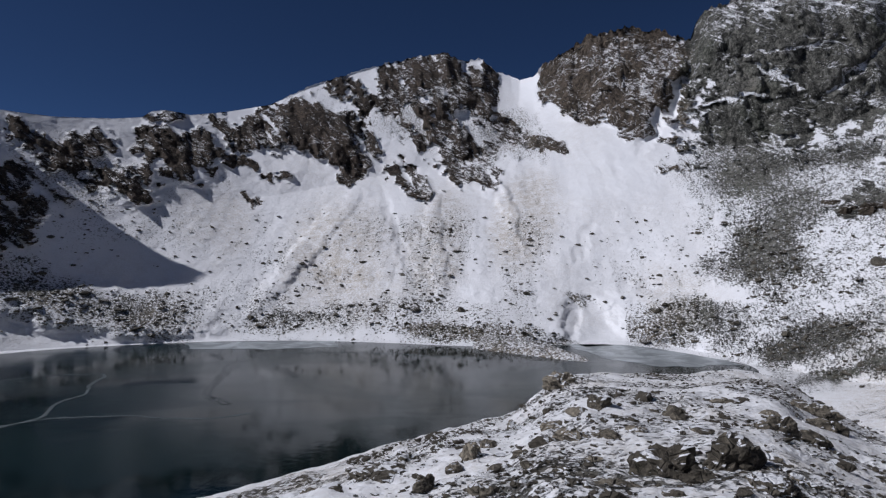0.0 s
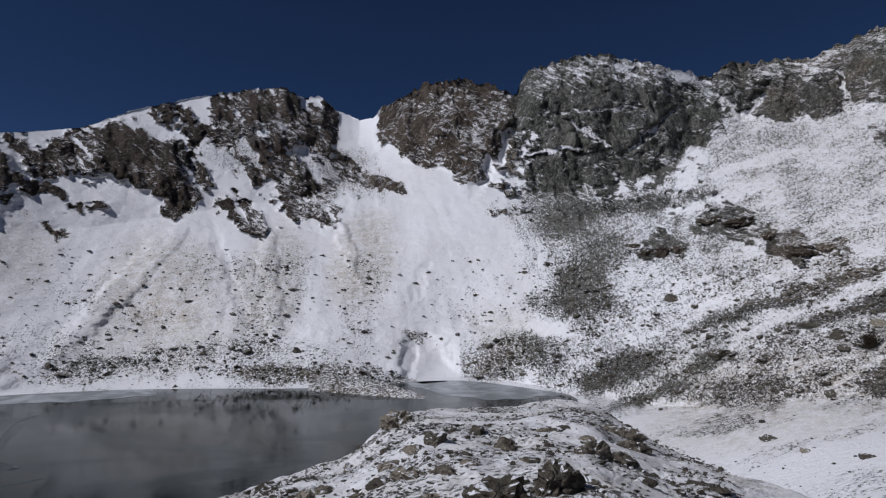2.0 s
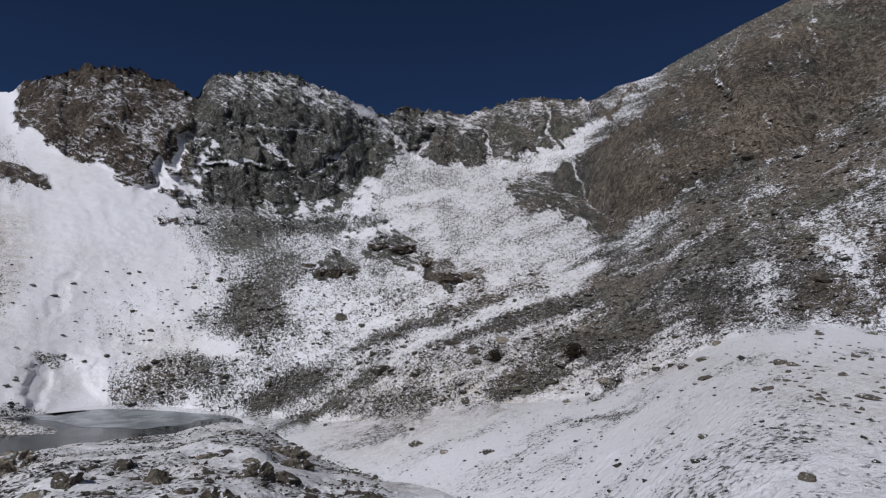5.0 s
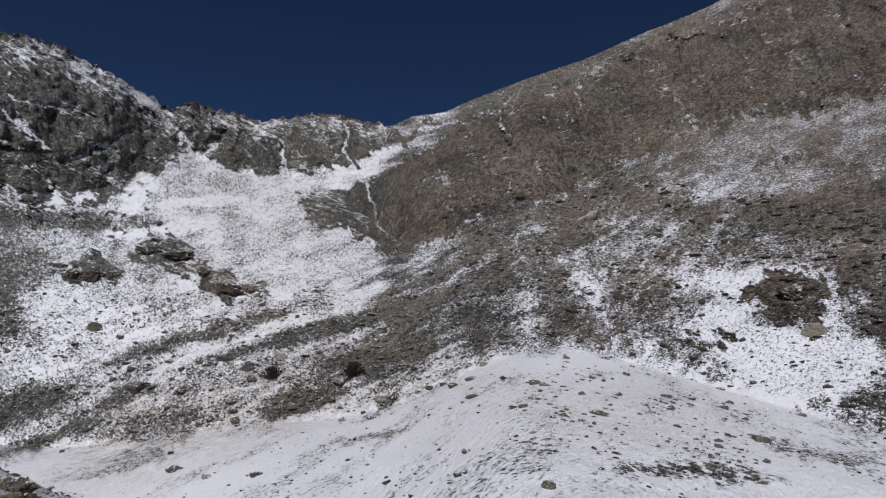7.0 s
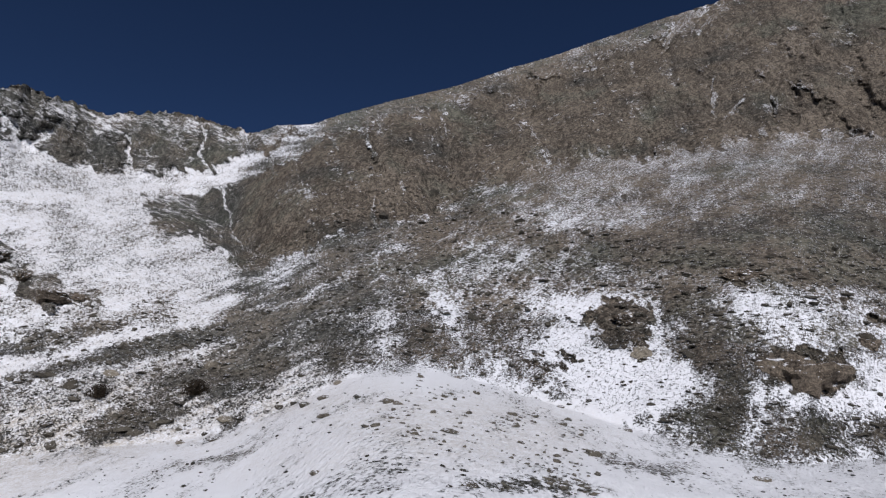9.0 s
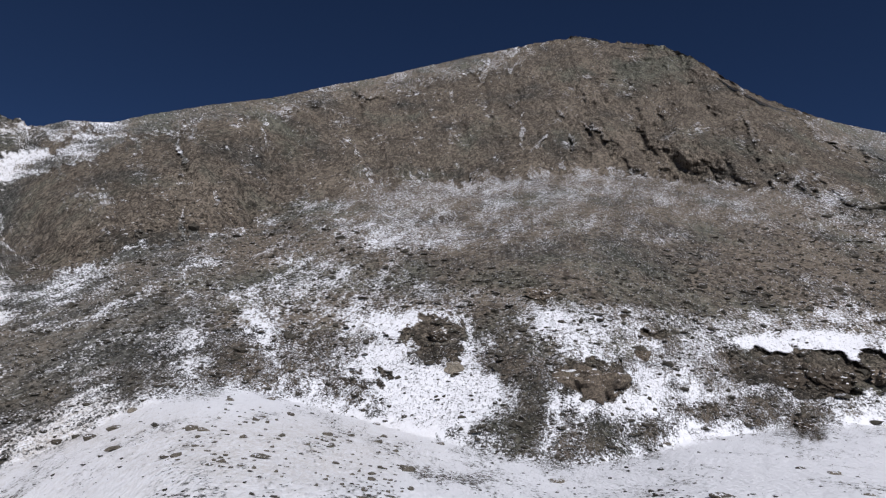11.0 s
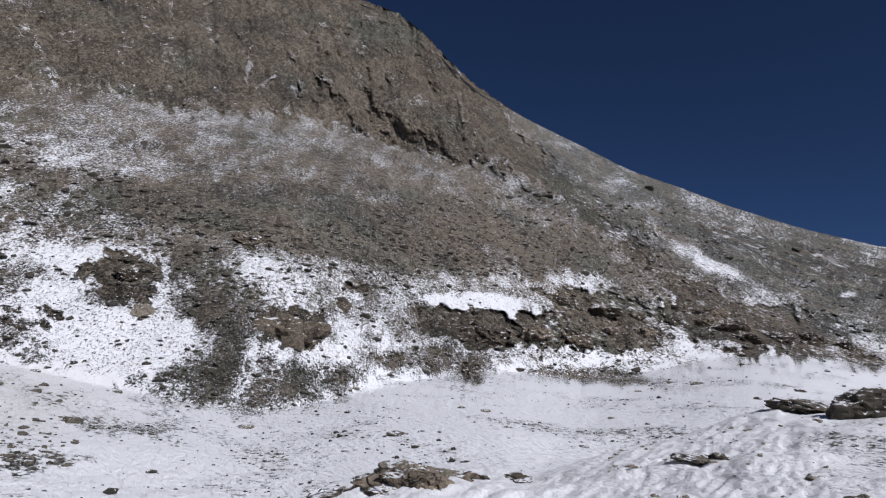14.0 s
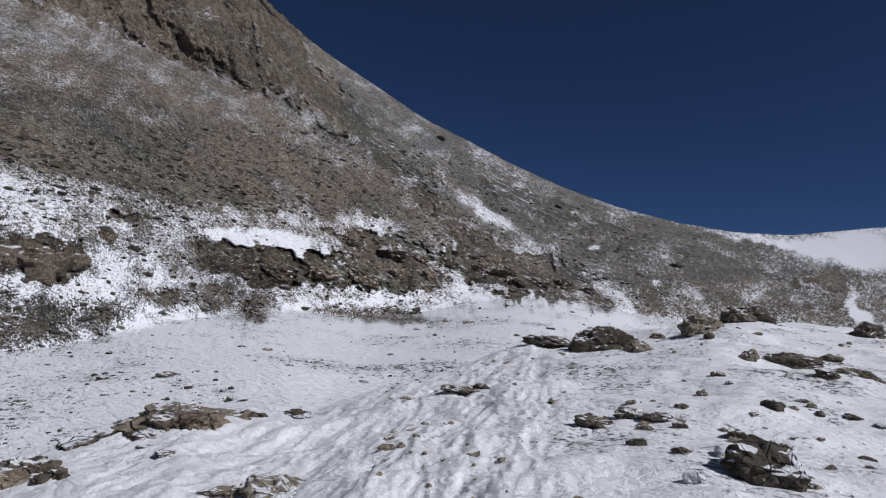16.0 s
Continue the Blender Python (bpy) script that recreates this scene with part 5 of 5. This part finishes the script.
boulder(174.5, -6.5, 0.67, 0.80, SOUTH, 22)
boulder(173.4, -5.6, 0.80, 0.40, SOUTH, 23)
boulder(176.8, -6.2, 1.27, 0.27, SOUTH, 24)
boulder(178.5, -6.4, 1.02, 0.30, SOUTH, 25)
boulder(169.9, -7.1, 0.97, 0.30, SOUTH, 26)
boulder(157.3, -9.4, 2.58, 0.36, SOUTH, 27)
boulder(160.3, -8.5, 2.51, 0.29, SOUTH, 28)
boulder(162.3, -8.4, 2.18, 0.27, SOUTH, 29)
boulder(161.6, -9.2, 1.23, 0.44, SOUTH, 30)
boulder(164.3, -8.9, 1.06, 0.55, SOUTH, 31)
boulder(160.9, -10.7, 1.37, 0.64, SOUTH, 32)
boulder(164.5, -10.8, 1.31, 0.40, SOUTH, 33)
boulder(167.7, -8.5, 0.63, 0.48, SOUTH, 34)
boulder(168.7, -9.1, 1.48, 0.60, SOUTH, 35)
boulder(171.1, -11.4, 5.36, 0.65, SOUTH, 36)
boulder(175.3, -10.3, 0.86, 0.40, SOUTH, 37)
boulder(174.2, -11.7, 0.77, 0.63, SOUTH, 38)
boulder(173.0, -11.8, 0.56, 0.48, SOUTH, 39)
boulder(177.6, -9.2, 0.92, 0.31, SOUTH, 40)
boulder(129.1, -16.9, 6.04, 0.26, SOUTH, 41)
boulder(124.8, -17.0, 3.12, 0.17, SOUTH, 42)
boulder(119.6, -11.0, 5.19, 0.28, SOUTH, 43)
boulder(122.8, -10.8, 4.07, 0.24, SOUTH, 44)
boulder(117.1, -11.4, 2.90, 0.26, SOUTH, 45)
boulder(109.3, -14.6, 3.48, 0.46, SOUTH, 46)
boulder(111.0, -15.2, 1.44, 0.50, SOUTH, 47)
boulder(118.4, -13.3, 1.67, 0.30, SOUTH, 48)
boulder(145.2, -7.6, 3.10, 0.23, SOUTH, 49)
boulder(147.0, -7.2, 1.34, 0.46, SOUTH, 50)
boulder(129.9, -10.2, 1.76, 0.25, SOUTH, 51)
# west knoll
boulder(20.4, -19.1, 4.19, 0.71, WEST, 52)
boulder(25.6, -17.8, 4.19, 0.67, WEST, 53)
boulder(22.9, -19.3, 2.60, 0.58, WEST, 54)
boulder(28.7, -19.0, 3.94, 0.47, WEST, 55)
boulder(30.2, -18.1, 1.02, 1.00, WEST, 56)
boulder(29.0, -14.9, 2.67, 0.66, WEST, 57)
boulder(30.9, -15.2, 2.82, 0.33, WEST, 58)
boulder(31.3, -13.0, 2.82, 0.44, WEST, 59)
boulder(31.9, -14.0, 1.76, 0.46, WEST, 60)
boulder(32.8, -14.2, 1.48, 0.70, WEST, 61)
boulder(28.4, -13.6, 1.36, 0.64, WEST, 62)
boulder(33.1, -16.7, 1.70, 0.46, WEST, 63)
boulder(33.0, -18.7, 1.20, 0.40, WEST, 64)
boulder(28.6, -16.9, 1.46, 0.47, WEST, 65)
boulder(26.7, -14.9, 2.22, 0.33, WEST, 66)
boulder(23.3, -15.4, 1.76, 0.30, WEST, 67)
boulder(21.0, -14.4, 2.13, 0.51, WEST, 68)
boulder(18.6, -13.3, 1.89, 0.53, WEST, 69)
boulder(12.1, -17.0, 2.31, 1.03, WEST, 70)
boulder(15.1, -16.5, 2.26, 0.46, WEST, 71)
boulder(11.0, -12.5, 2.37, 0.71, WEST, 72)
boulder(14.6, -13.9, 1.97, 0.70, WEST, 73)
boulder(12.6, -14.9, 1.99, 0.50, WEST, 74)
boulder(15.8, -20.5, 2.81, 0.18, WEST, 75)
boulder(21.0, -20.8, 1.76, 0.33, WEST, 76)
boulder(2.7, -19.0, 2.38, 0.71, WEST, 77)
boulder(4.5, -18.0, 1.70, 0.64, WEST, 78)
boulder(1.1, -20.1, 1.69, 0.84, WEST, 79)
boulder(3.6, -21.6, 2.00, 0.70, WEST, 80)
boulder(8.2, -19.5, 1.33, 1.25, WEST, 81)
boulder(17.5, -15.9, 1.89, 0.43, WEST, 82)
boulder(10.2, -16.3, 2.01, 0.50, WEST, 83)
boulder(6.5, -16.2, 1.37, 0.50, WEST, 84)
boulder(16.1, -13.1, 1.30, 0.40, WEST, 85)
boulder(19.4, -14.1, 1.24, 0.45, WEST, 86)
boulder(24.4, -12.7, 1.46, 0.32, WEST, 87)
boulder(26.1, -12.6, 1.13, 0.35, WEST, 88)
boulder(9.3, -17.6, 1.67, 0.60, WEST, 89)
boulder(7.2, -18.6, 1.35, 0.60, WEST, 90)
boulder(5.4, -20.0, 2.01, 0.43, WEST, 91)
boulder(11.4, -19.8, 1.30, 0.45, WEST, 92)
boulder(14.1, -18.7, 1.28, 0.35, WEST, 93)
boulder(-12.4, -21.6, 1.60, 0.52, WEST, 94)
boulder(-10.4, -21.4, 1.95, 0.50, WEST, 95)
boulder(-5.8, -20.5, 5.35, 0.35, WEST, 96)
boulder(-1.8, -21.6, 2.35, 0.71, WEST, 97)
boulder(-0.7, -17.4, 1.72, 0.60, WEST, 98)
boulder(-7.5, -19.1, 1.34, 0.40, WEST, 99)
boulder(-3.6, -19.2, 1.70, 0.44, WEST, 100)
# floor
boulder(75.8, -12.9, 1.17, 0.57, FLOOR_ROCK, 101)
boulder(68.2, -4.1, 1.20, 0.46, FLOOR_ROCK, 102)
boulder(74.0, -3.7, 1.10, 0.58, FLOOR_ROCK, 103)
boulder(75.0, -4.0, 0.91, 0.45, FLOOR_ROCK, 104)
boulder(68.4, -5.7, 1.00, 0.45, FLOOR_ROCK, 105)
boulder(60.0, -6.2, 1.19, 0.58, FLOOR_ROCK, 106)
boulder(39.5, -5.8, 1.43, 0.50, FLOOR_ROCK, 107)
boulder(48.1, -3.9, 1.05, 0.60, FLOOR_ROCK, 108)
boulder(50.7, -2.8, 0.95, 0.50, FLOOR_ROCK, 109)
boulder(66.6, -4.7, 0.84, 0.67, FLOOR_ROCK, 110)
boulder(64.4, -4.9, 0.67, 0.57, FLOOR_ROCK, 111)
boulder(59.3, -7.9, 0.89, 0.39, FLOOR_ROCK, 112)
boulder(56.7, -8.2, 0.71, 0.43, FLOOR_ROCK, 113)
boulder(68.1, -10.2, 0.72, 0.50, FLOOR_ROCK, 114)
boulder(49.6, -12.9, 1.11, 0.36, FLOOR_ROCK, 115)
boulder(43.1, -12.4, 1.21, 0.33, FLOOR_ROCK, 116)
boulder(45.5, -13.0, 0.71, 0.43, FLOOR_ROCK, 117)
boulder(80.3, -5.7, 0.52, 0.43, FLOOR_ROCK, 118)
boulder(81.9, -10.5, 1.39, 0.35, FLOOR_ROCK, 119)
boulder(58.4, -1.7, 1.02, 0.70, FLOOR_ROCK, 125)
boulder(89.6, -3.2, 0.71, 0.44, FLOOR_ROCK, 129)
boulder(72.2, -6.0, 0.82, 0.38, FLOOR_ROCK, 130)
boulder(95.5, -4.8, 0.72, 0.39, FLOOR_ROCK, 131)
boulder(69.4, -2.6, 0.83, 0.44, FLOOR_ROCK, 133)
boulder(119.2, -7.7, 1.61, 0.33, FLOOR_ROCK, 136)
boulder(106.0, -7.4, 1.09, 0.41, FLOOR_ROCK, 137)
boulder(80.2, -1.4, 0.64, 0.50, FLOOR_ROCK, 146)
boulder(96.6, 2.0, 1.46, 0.71, FLOOR_ROCK, 147)
boulder(108.4, 1.3, 1.23, 0.42, FLOOR_ROCK, 148)
boulder(113.2, 4.0, 1.20, 0.67, FLOOR_ROCK, 149)
boulder(115.1, -3.5, 0.76, 0.38, FLOOR_ROCK, 150)
boulder(108.9, -9.6, 0.78, 0.31, FLOOR_ROCK, 152)
boulder(127.2, -4.9, 0.90, 0.33, FLOOR_ROCK, 153)
boulder(152.9, -1.5, 0.84, 0.33, FLOOR_ROCK, 155)
boulder(149.9, -2.5, 0.52, 0.43, FLOOR_ROCK, 156)
boulder(145.2, -1.6, 0.66, 0.38, FLOOR_ROCK, 157)
boulder(143.2, -1.4, 0.68, 0.38, FLOOR_ROCK, 158)
boulder(140.5, -2.3, 0.71, 0.31, FLOOR_ROCK, 159)
boulder(114.6, -9.3, 0.50, 0.40, FLOOR_ROCK, 160)
boulder(116.6, -8.8, 0.50, 0.40, FLOOR_ROCK, 161)
boulder(124.9, -5.0, 0.61, 0.42, FLOOR_ROCK, 162)
boulder(141.3, -5.0, 0.43, 0.40, FLOOR_ROCK, 163)
boulder(129.2, -6.4, 0.59, 0.33, FLOOR_ROCK, 164)
boulder(135.9, -7.3, 0.83, 0.22, FLOOR_ROCK, 165)
boulder(138.2, -4.8, 0.54, 0.42, FLOOR_ROCK, 166)
boulder(147.1, -4.9, 0.47, 0.33, FLOOR_ROCK, 167)
# outcrops
boulder(109.1, 1.0, 5.72, 0.52, OUTCROP, 168)
boulder(124.5, 1.9, 2.7, 0.46, OUTCROP, 169)
boulder(127.6, 1.8, 2.66, 0.54, OUTCROP, 170)
boulder(131.6, 2.2, 2.83, 0.49, OUTCROP, 171)
boulder(135, 2.1, 2.75, 0.49, OUTCROP, 172)
boulder(138, 2.7, 1.74, 0.58, OUTCROP, 173)
boulder(141.1, 2.7, 2.66, 0.45, OUTCROP, 174)
boulder(133.6, 5.3, 1.59, 0.4, OUTCROP, 175)
boulder(137.5, 4.4, 2.46, 0.34, OUTCROP, 176)
boulder(145.9, 3.8, 1.64, 0.53, OUTCROP, 177)
boulder(149.4, 2.5, 2.01, 0.38, OUTCROP, 178)
boulder(151.9, 2.4, 1.45, 0.42, OUTCROP, 179)
boulder(147.6, 3.3, 1.79, 0.51, OUTCROP, 180)
boulder(153.7, 2.4, 1.08, 0.54, OUTCROP, 181)
boulder(125.6, -1.9, 1.9, 0.32, OUTCROP, 182)
boulder(140, 4.3, 1.7, 0.4, OUTCROP, 183)
boulder(143.4, 3.9, 1.35, 0.48, OUTCROP, 184)
boulder(95.2, 4.9, 2.02, 0.4, OUTCROP, 185)
boulder(96.8, 1.6, 0.69, 0.32, OUTCROP, 186)
boulder(113.3, 3.8, 1.47, 0.64, OUTCROP, 187)
boulder(105.0, 9.1, 3.03, 0.37, OUTCROP, 188)
boulder(145.1, 4.8, 1.05, 0.48, OUTCROP, 189)
boulder(167.9, 0.0, 0.43, 0.80, OUTCROP, 190)
boulder(154, 2.7, 1.9, 0.48, OUTCROP, 191)
boulder(156.1, 2.2, 1.56, 0.48, OUTCROP, 192)
boulder(151.4, 2.7, 1.93, 0.46, OUTCROP, 193)
boulder(148.8, 3.4, 1.95, 0.54, OUTCROP, 194)
boulder(146.6, 4.7, 1.64, 0.42, OUTCROP, 195)
# bands
boulder(33.7, 3, 1.2, 0.61, OUTCROP, 196)
boulder(35.2, 3, 1.42, 0.64, OUTCROP, 197)
boulder(36.6, 3.2, 1.22, 0.57, OUTCROP, 198)
boulder(39.3, 5.7, 1.83, 0.32, OUTCROP, 199)
boulder(41.5, 5.4, 2.06, 0.37, OUTCROP, 200)
boulder(43.6, 4.1, 1.71, 0.42, OUTCROP, 201)
boulder(45.8, 2.9, 2.23, 0.4, OUTCROP, 202)
boulder(47.7, 3, 1.34, 0.45, OUTCROP, 203)
boulder(32.8, 3.6, 1.04, 0.42, OUTCROP, 204)
# ledges of the south knoll
boulder(117.8, -11.7, 4.71, 0.24, BROWN, 205)
boulder(120.2, -11.4, 3.65, 0.53, BROWN, 206)
boulder(122.2, -11.3, 3.61, 0.49, BROWN, 207)
boulder(124.2, -11.0, 3.76, 0.37, BROWN, 208)
boulder(126.4, -10.7, 2.00, 0.40, BROWN, 209)
boulder(113.2, -12.6, 3.12, 0.17, BROWN, 210)
boulder(110.4, -14.7, 3.21, 0.58, BROWN, 211)
boulder(107.5, -14.8, 3.07, 0.47, BROWN, 212)
boulder(109.0, -15.2, 3.71, 0.49, BROWN, 213)
boulder(111.9, -15.0, 2.33, 0.52, BROWN, 214)
boulder(104.2, -15.2, 4.18, 0.22, BROWN, 215)
boulder(119.7, -13.7, 1.70, 0.39, BROWN, 216)
boulder(130.6, -10.6, 2.23, 0.27, BROWN, 217)



def stone_field(name, count, lo, hi, low, high, size, seed, label, near=False):
    """Many small stones on the land between two bearings, thick where stones cover it."""
    g = np.random.default_rng(seed)
    pick = []
    tries = count * 6
    a = g.uniform(lo, hi, tries)
    if near:
        rr = softly(KNOLL, a, 2)
        r = 2.5 + (rr - 2.5) * g.uniform(0, 1, tries) ** 0.7
        z = knoll_height(a, r)
        x, y = r * np.sin(a * DEG), r * np.cos(a * DEG)
        keep = g.uniform(0, 1, tries) < np.clip(0.4 + 1.5 * fbm(x / 2.5, y / 2.5, 3, 3), 0.05, 1)
    else:
        col = np.searchsorted(BEARINGS, a)
        e = along(FOOT, a, 1) + low + g.uniform(0, 1, tries) * (high - low)
        col_e = LAND_E[:, col]
        row = np.clip((col_e < e[None, :]).sum(axis=0), 1, ROWS - 1)
        at = row * COLS + col
        p = LAND_V[at]
        x, y, z = p[:, 0], p[:, 1], p[:, 2] - EYE_Z
        c = LAND_C[at]
        keep = (g.uniform(0, 1, tries) < np.clip(c[:, 1], 0.03, 1) ** 1.5) & (e < along(CREST, a, 1) - 0.3) & (z > -EYE_Z + 0.05)
        r = np.hypot(x, y)
    where = np.nonzero(keep)[0][:count]
    n = len(where)
    t = (1 + 5 ** 0.5) / 2
    ico = np.array([(-1, t, 0), (1, t, 0), (-1, -t, 0), (1, -t, 0), (0, -1, t), (0, 1, t), (0, -1, -t), (0, 1, -t), (t, 0, -1), (t, 0, 1), (-t, 0, -1), (-t, 0, 1)]) / 1.9
    tri = np.array([(0, 11, 5), (0, 5, 1), (0, 1, 7), (0, 7, 10), (0, 10, 11), (1, 5, 9), (5, 11, 4), (11, 10, 2), (10, 7, 6), (7, 1, 8), (3, 9, 4), (3, 4, 2), (3, 2, 6), (3, 6, 8), (3, 8, 9), (4, 9, 5), (2, 4, 11), (6, 2, 10), (8, 6, 7), (9, 8, 1)])
    s = size * np.exp(g.normal(0, 0.55, n)) * (r[where] ** 0.5 if not near else 1)
    v = ico[None] * g.uniform(0.4, 1.35, (n, 12, 1)) * (s[:, None] * g.uniform(0.6, 1.3, (n, 3)) * np.array([1, 1, 0.5]))[:, None, :] * 0.5
    q = g.uniform(0, 2 * np.pi, n)
    c, sn = np.cos(q)[:, None], np.sin(q)[:, None]
    vx, vy = v[:, :, 0] * c - v[:, :, 1] * sn, v[:, :, 0] * sn + v[:, :, 1] * c
    v = np.stack([vx + x[where][:, None], vy + y[where][:, None], v[:, :, 2] + z[where][:, None] + EYE_Z + 0.08 * s[:, None]], axis=-1)
    quads = (tri[None] + (np.arange(n) * 12)[:, None, None]).reshape(-1, 3)
    ob = sheet(name, v.reshape(-1, 3), quads, MAT_ROCK if near else MAT_STONE)
    ob.data.polygons.foreach_set("use_smooth", np.zeros(len(quads), dtype=bool))
    return tagged(ob, label, "stones", kind="stuff")


stone_field("scree_stones", 9000, 58, 165, 0.0, 17, 0.055, 1, "brown and grey scree stones on the slope")
stone_field("scree_stones", 4500, -40, 58, 0.0, 12, 0.06, 2, "dark stones scattered on the snow slopes")
stone_field("floor_stones", 4500, 40, 165, -10, 0, 0.024, 3, "small stones on the snowy basin floor")
stone_field("floor_stones", 700, 72, 93, -7, -1, 0.045, 6, "small dark stones dotted over the snowy basin floor")
stone_field("knoll_stones", 7000, -9, 40, 0, 0, 0.055, 4, "grey stones in the snow of the knoll", near=True)
stone_field("knoll_stones", 420, 138, 184, 0, 0, 0.07, 5, "dark stones in the wind-packed snow", near=True)


# ---- shrubs ----
def shrub_material():
    n = Nodes("dark_needles")
    info = n.tree.nodes.new("ShaderNodeNewGeometry")
    col = n.mix(info.outputs["Random Per Island"], (0.018, 0.014, 0.010), (0.06, 0.045, 0.03))
    return n.finish(col, 0.8, 0.2)


MAT_SHRUB = shrub_material()


def shrub(bearing, rise, width, seed, label):
    """A low dark shrub: many short twigs with small leaves, in an uneven cushion."""
    g = random.Random(seed)
    col = int(np.searchsorted(BEARINGS, bearing))
    row = int((LAND_E[:, col] < rise).sum())
    p = LAND_V[row * COLS + col]
    size = width * DEG * math.hypot(p[0], p[1])
    base = new("shrub")
    base.matrix_world = Matrix.Translation(p)
    leaf, twig = bmesh.new(), bmesh.new()
    for i in range(2200):
        u, h = g.uniform(0, 2 * math.pi), g.random()
        r = size * 0.5 * math.sqrt(g.random()) * (0.75 + 0.35 * math.sin(3 * u + seed))
        c = Vector((r * math.cos(u), r * math.sin(u) * 0.7, size * 0.42 * h * (1 - (r / (size * 0.62)) ** 2)))
        way = Vector((g.gauss(0, 1), g.gauss(0, 1), g.gauss(0.4, 0.6))).normalized()
        side = way.cross(Vector((g.gauss(0, 1), g.gauss(0, 1), g.gauss(0, 1)))).normalized()
        k = size * g.uniform(0.02, 0.045)
        leaf.faces.new([leaf.verts.new(c + q) for q in (-side * k * 0.3, way * k, side * k * 0.3, -way * k * 0.4)])
        if i % 12 == 0:
            foot = Vector((c.x * 0.3, c.y * 0.3, -0.05))
            t = size * 0.008
            twig.faces.new([twig.verts.new(q) for q in (foot - side * t, foot + side * t, c + side * t * 0.4, c - side * t * 0.4)])
    for name, bm in (("leaves", leaf), ("twigs", twig)):
        me = bpy.data.meshes.new(name)
        bm.to_mesh(me)
        bm.free()
        me.materials.append(MAT_SHRUB)
        new(name, me).parent = base
    tagged(base, label, "shrub", "shrubs")


shrub(50.0, -4.7, 2.6, 2, "low dark dwarf shrub on the snowy slope")
shrub(57.2, -4.2, 3.2, 5, "low spreading dark shrub beside a snow patch")


def snow_block(bearing, rise, width, seed):
    """A broken lump of wind-packed snow."""
    rs = np.linspace(1.5, float(softly(KNOLL, np.array([bearing]), 2)[0]), 300)
    zs = knoll_height(np.full_like(rs, bearing), rs)
    k = int(np.argmin(np.abs(np.degrees(np.arctan2(zs, rs)) - rise)))
    me = boulder_mesh("snow_block", seed, 0.7, 7, 3, 0.1)
    me.materials[0] = MAT_PLAIN_SNOW
    ob = new("snow_block", me)
    d, size = rs[k], width * DEG * rs[k]
    ob.matrix_world = pose(d * math.sin(bearing * DEG), d * math.cos(bearing * DEG), EYE_Z + zs[k] + 0.05 * size, 0, 0, 40 * seed) @ Matrix.Diagonal((size, size * 0.7, size, 1))
    tagged(ob, "white broken lump of wind-packed snow", "snow block", "snow lumps")


MAT_PLAIN_SNOW = rock_material("packed_snow", (0.78, 0.79, 0.82), (0.92, 0.92, 0.94), 0.4, 0.0)
snow_block(167.6, -10.6, 1.5, 3)
snow_block(165.6, -13.1, 1.7, 4)
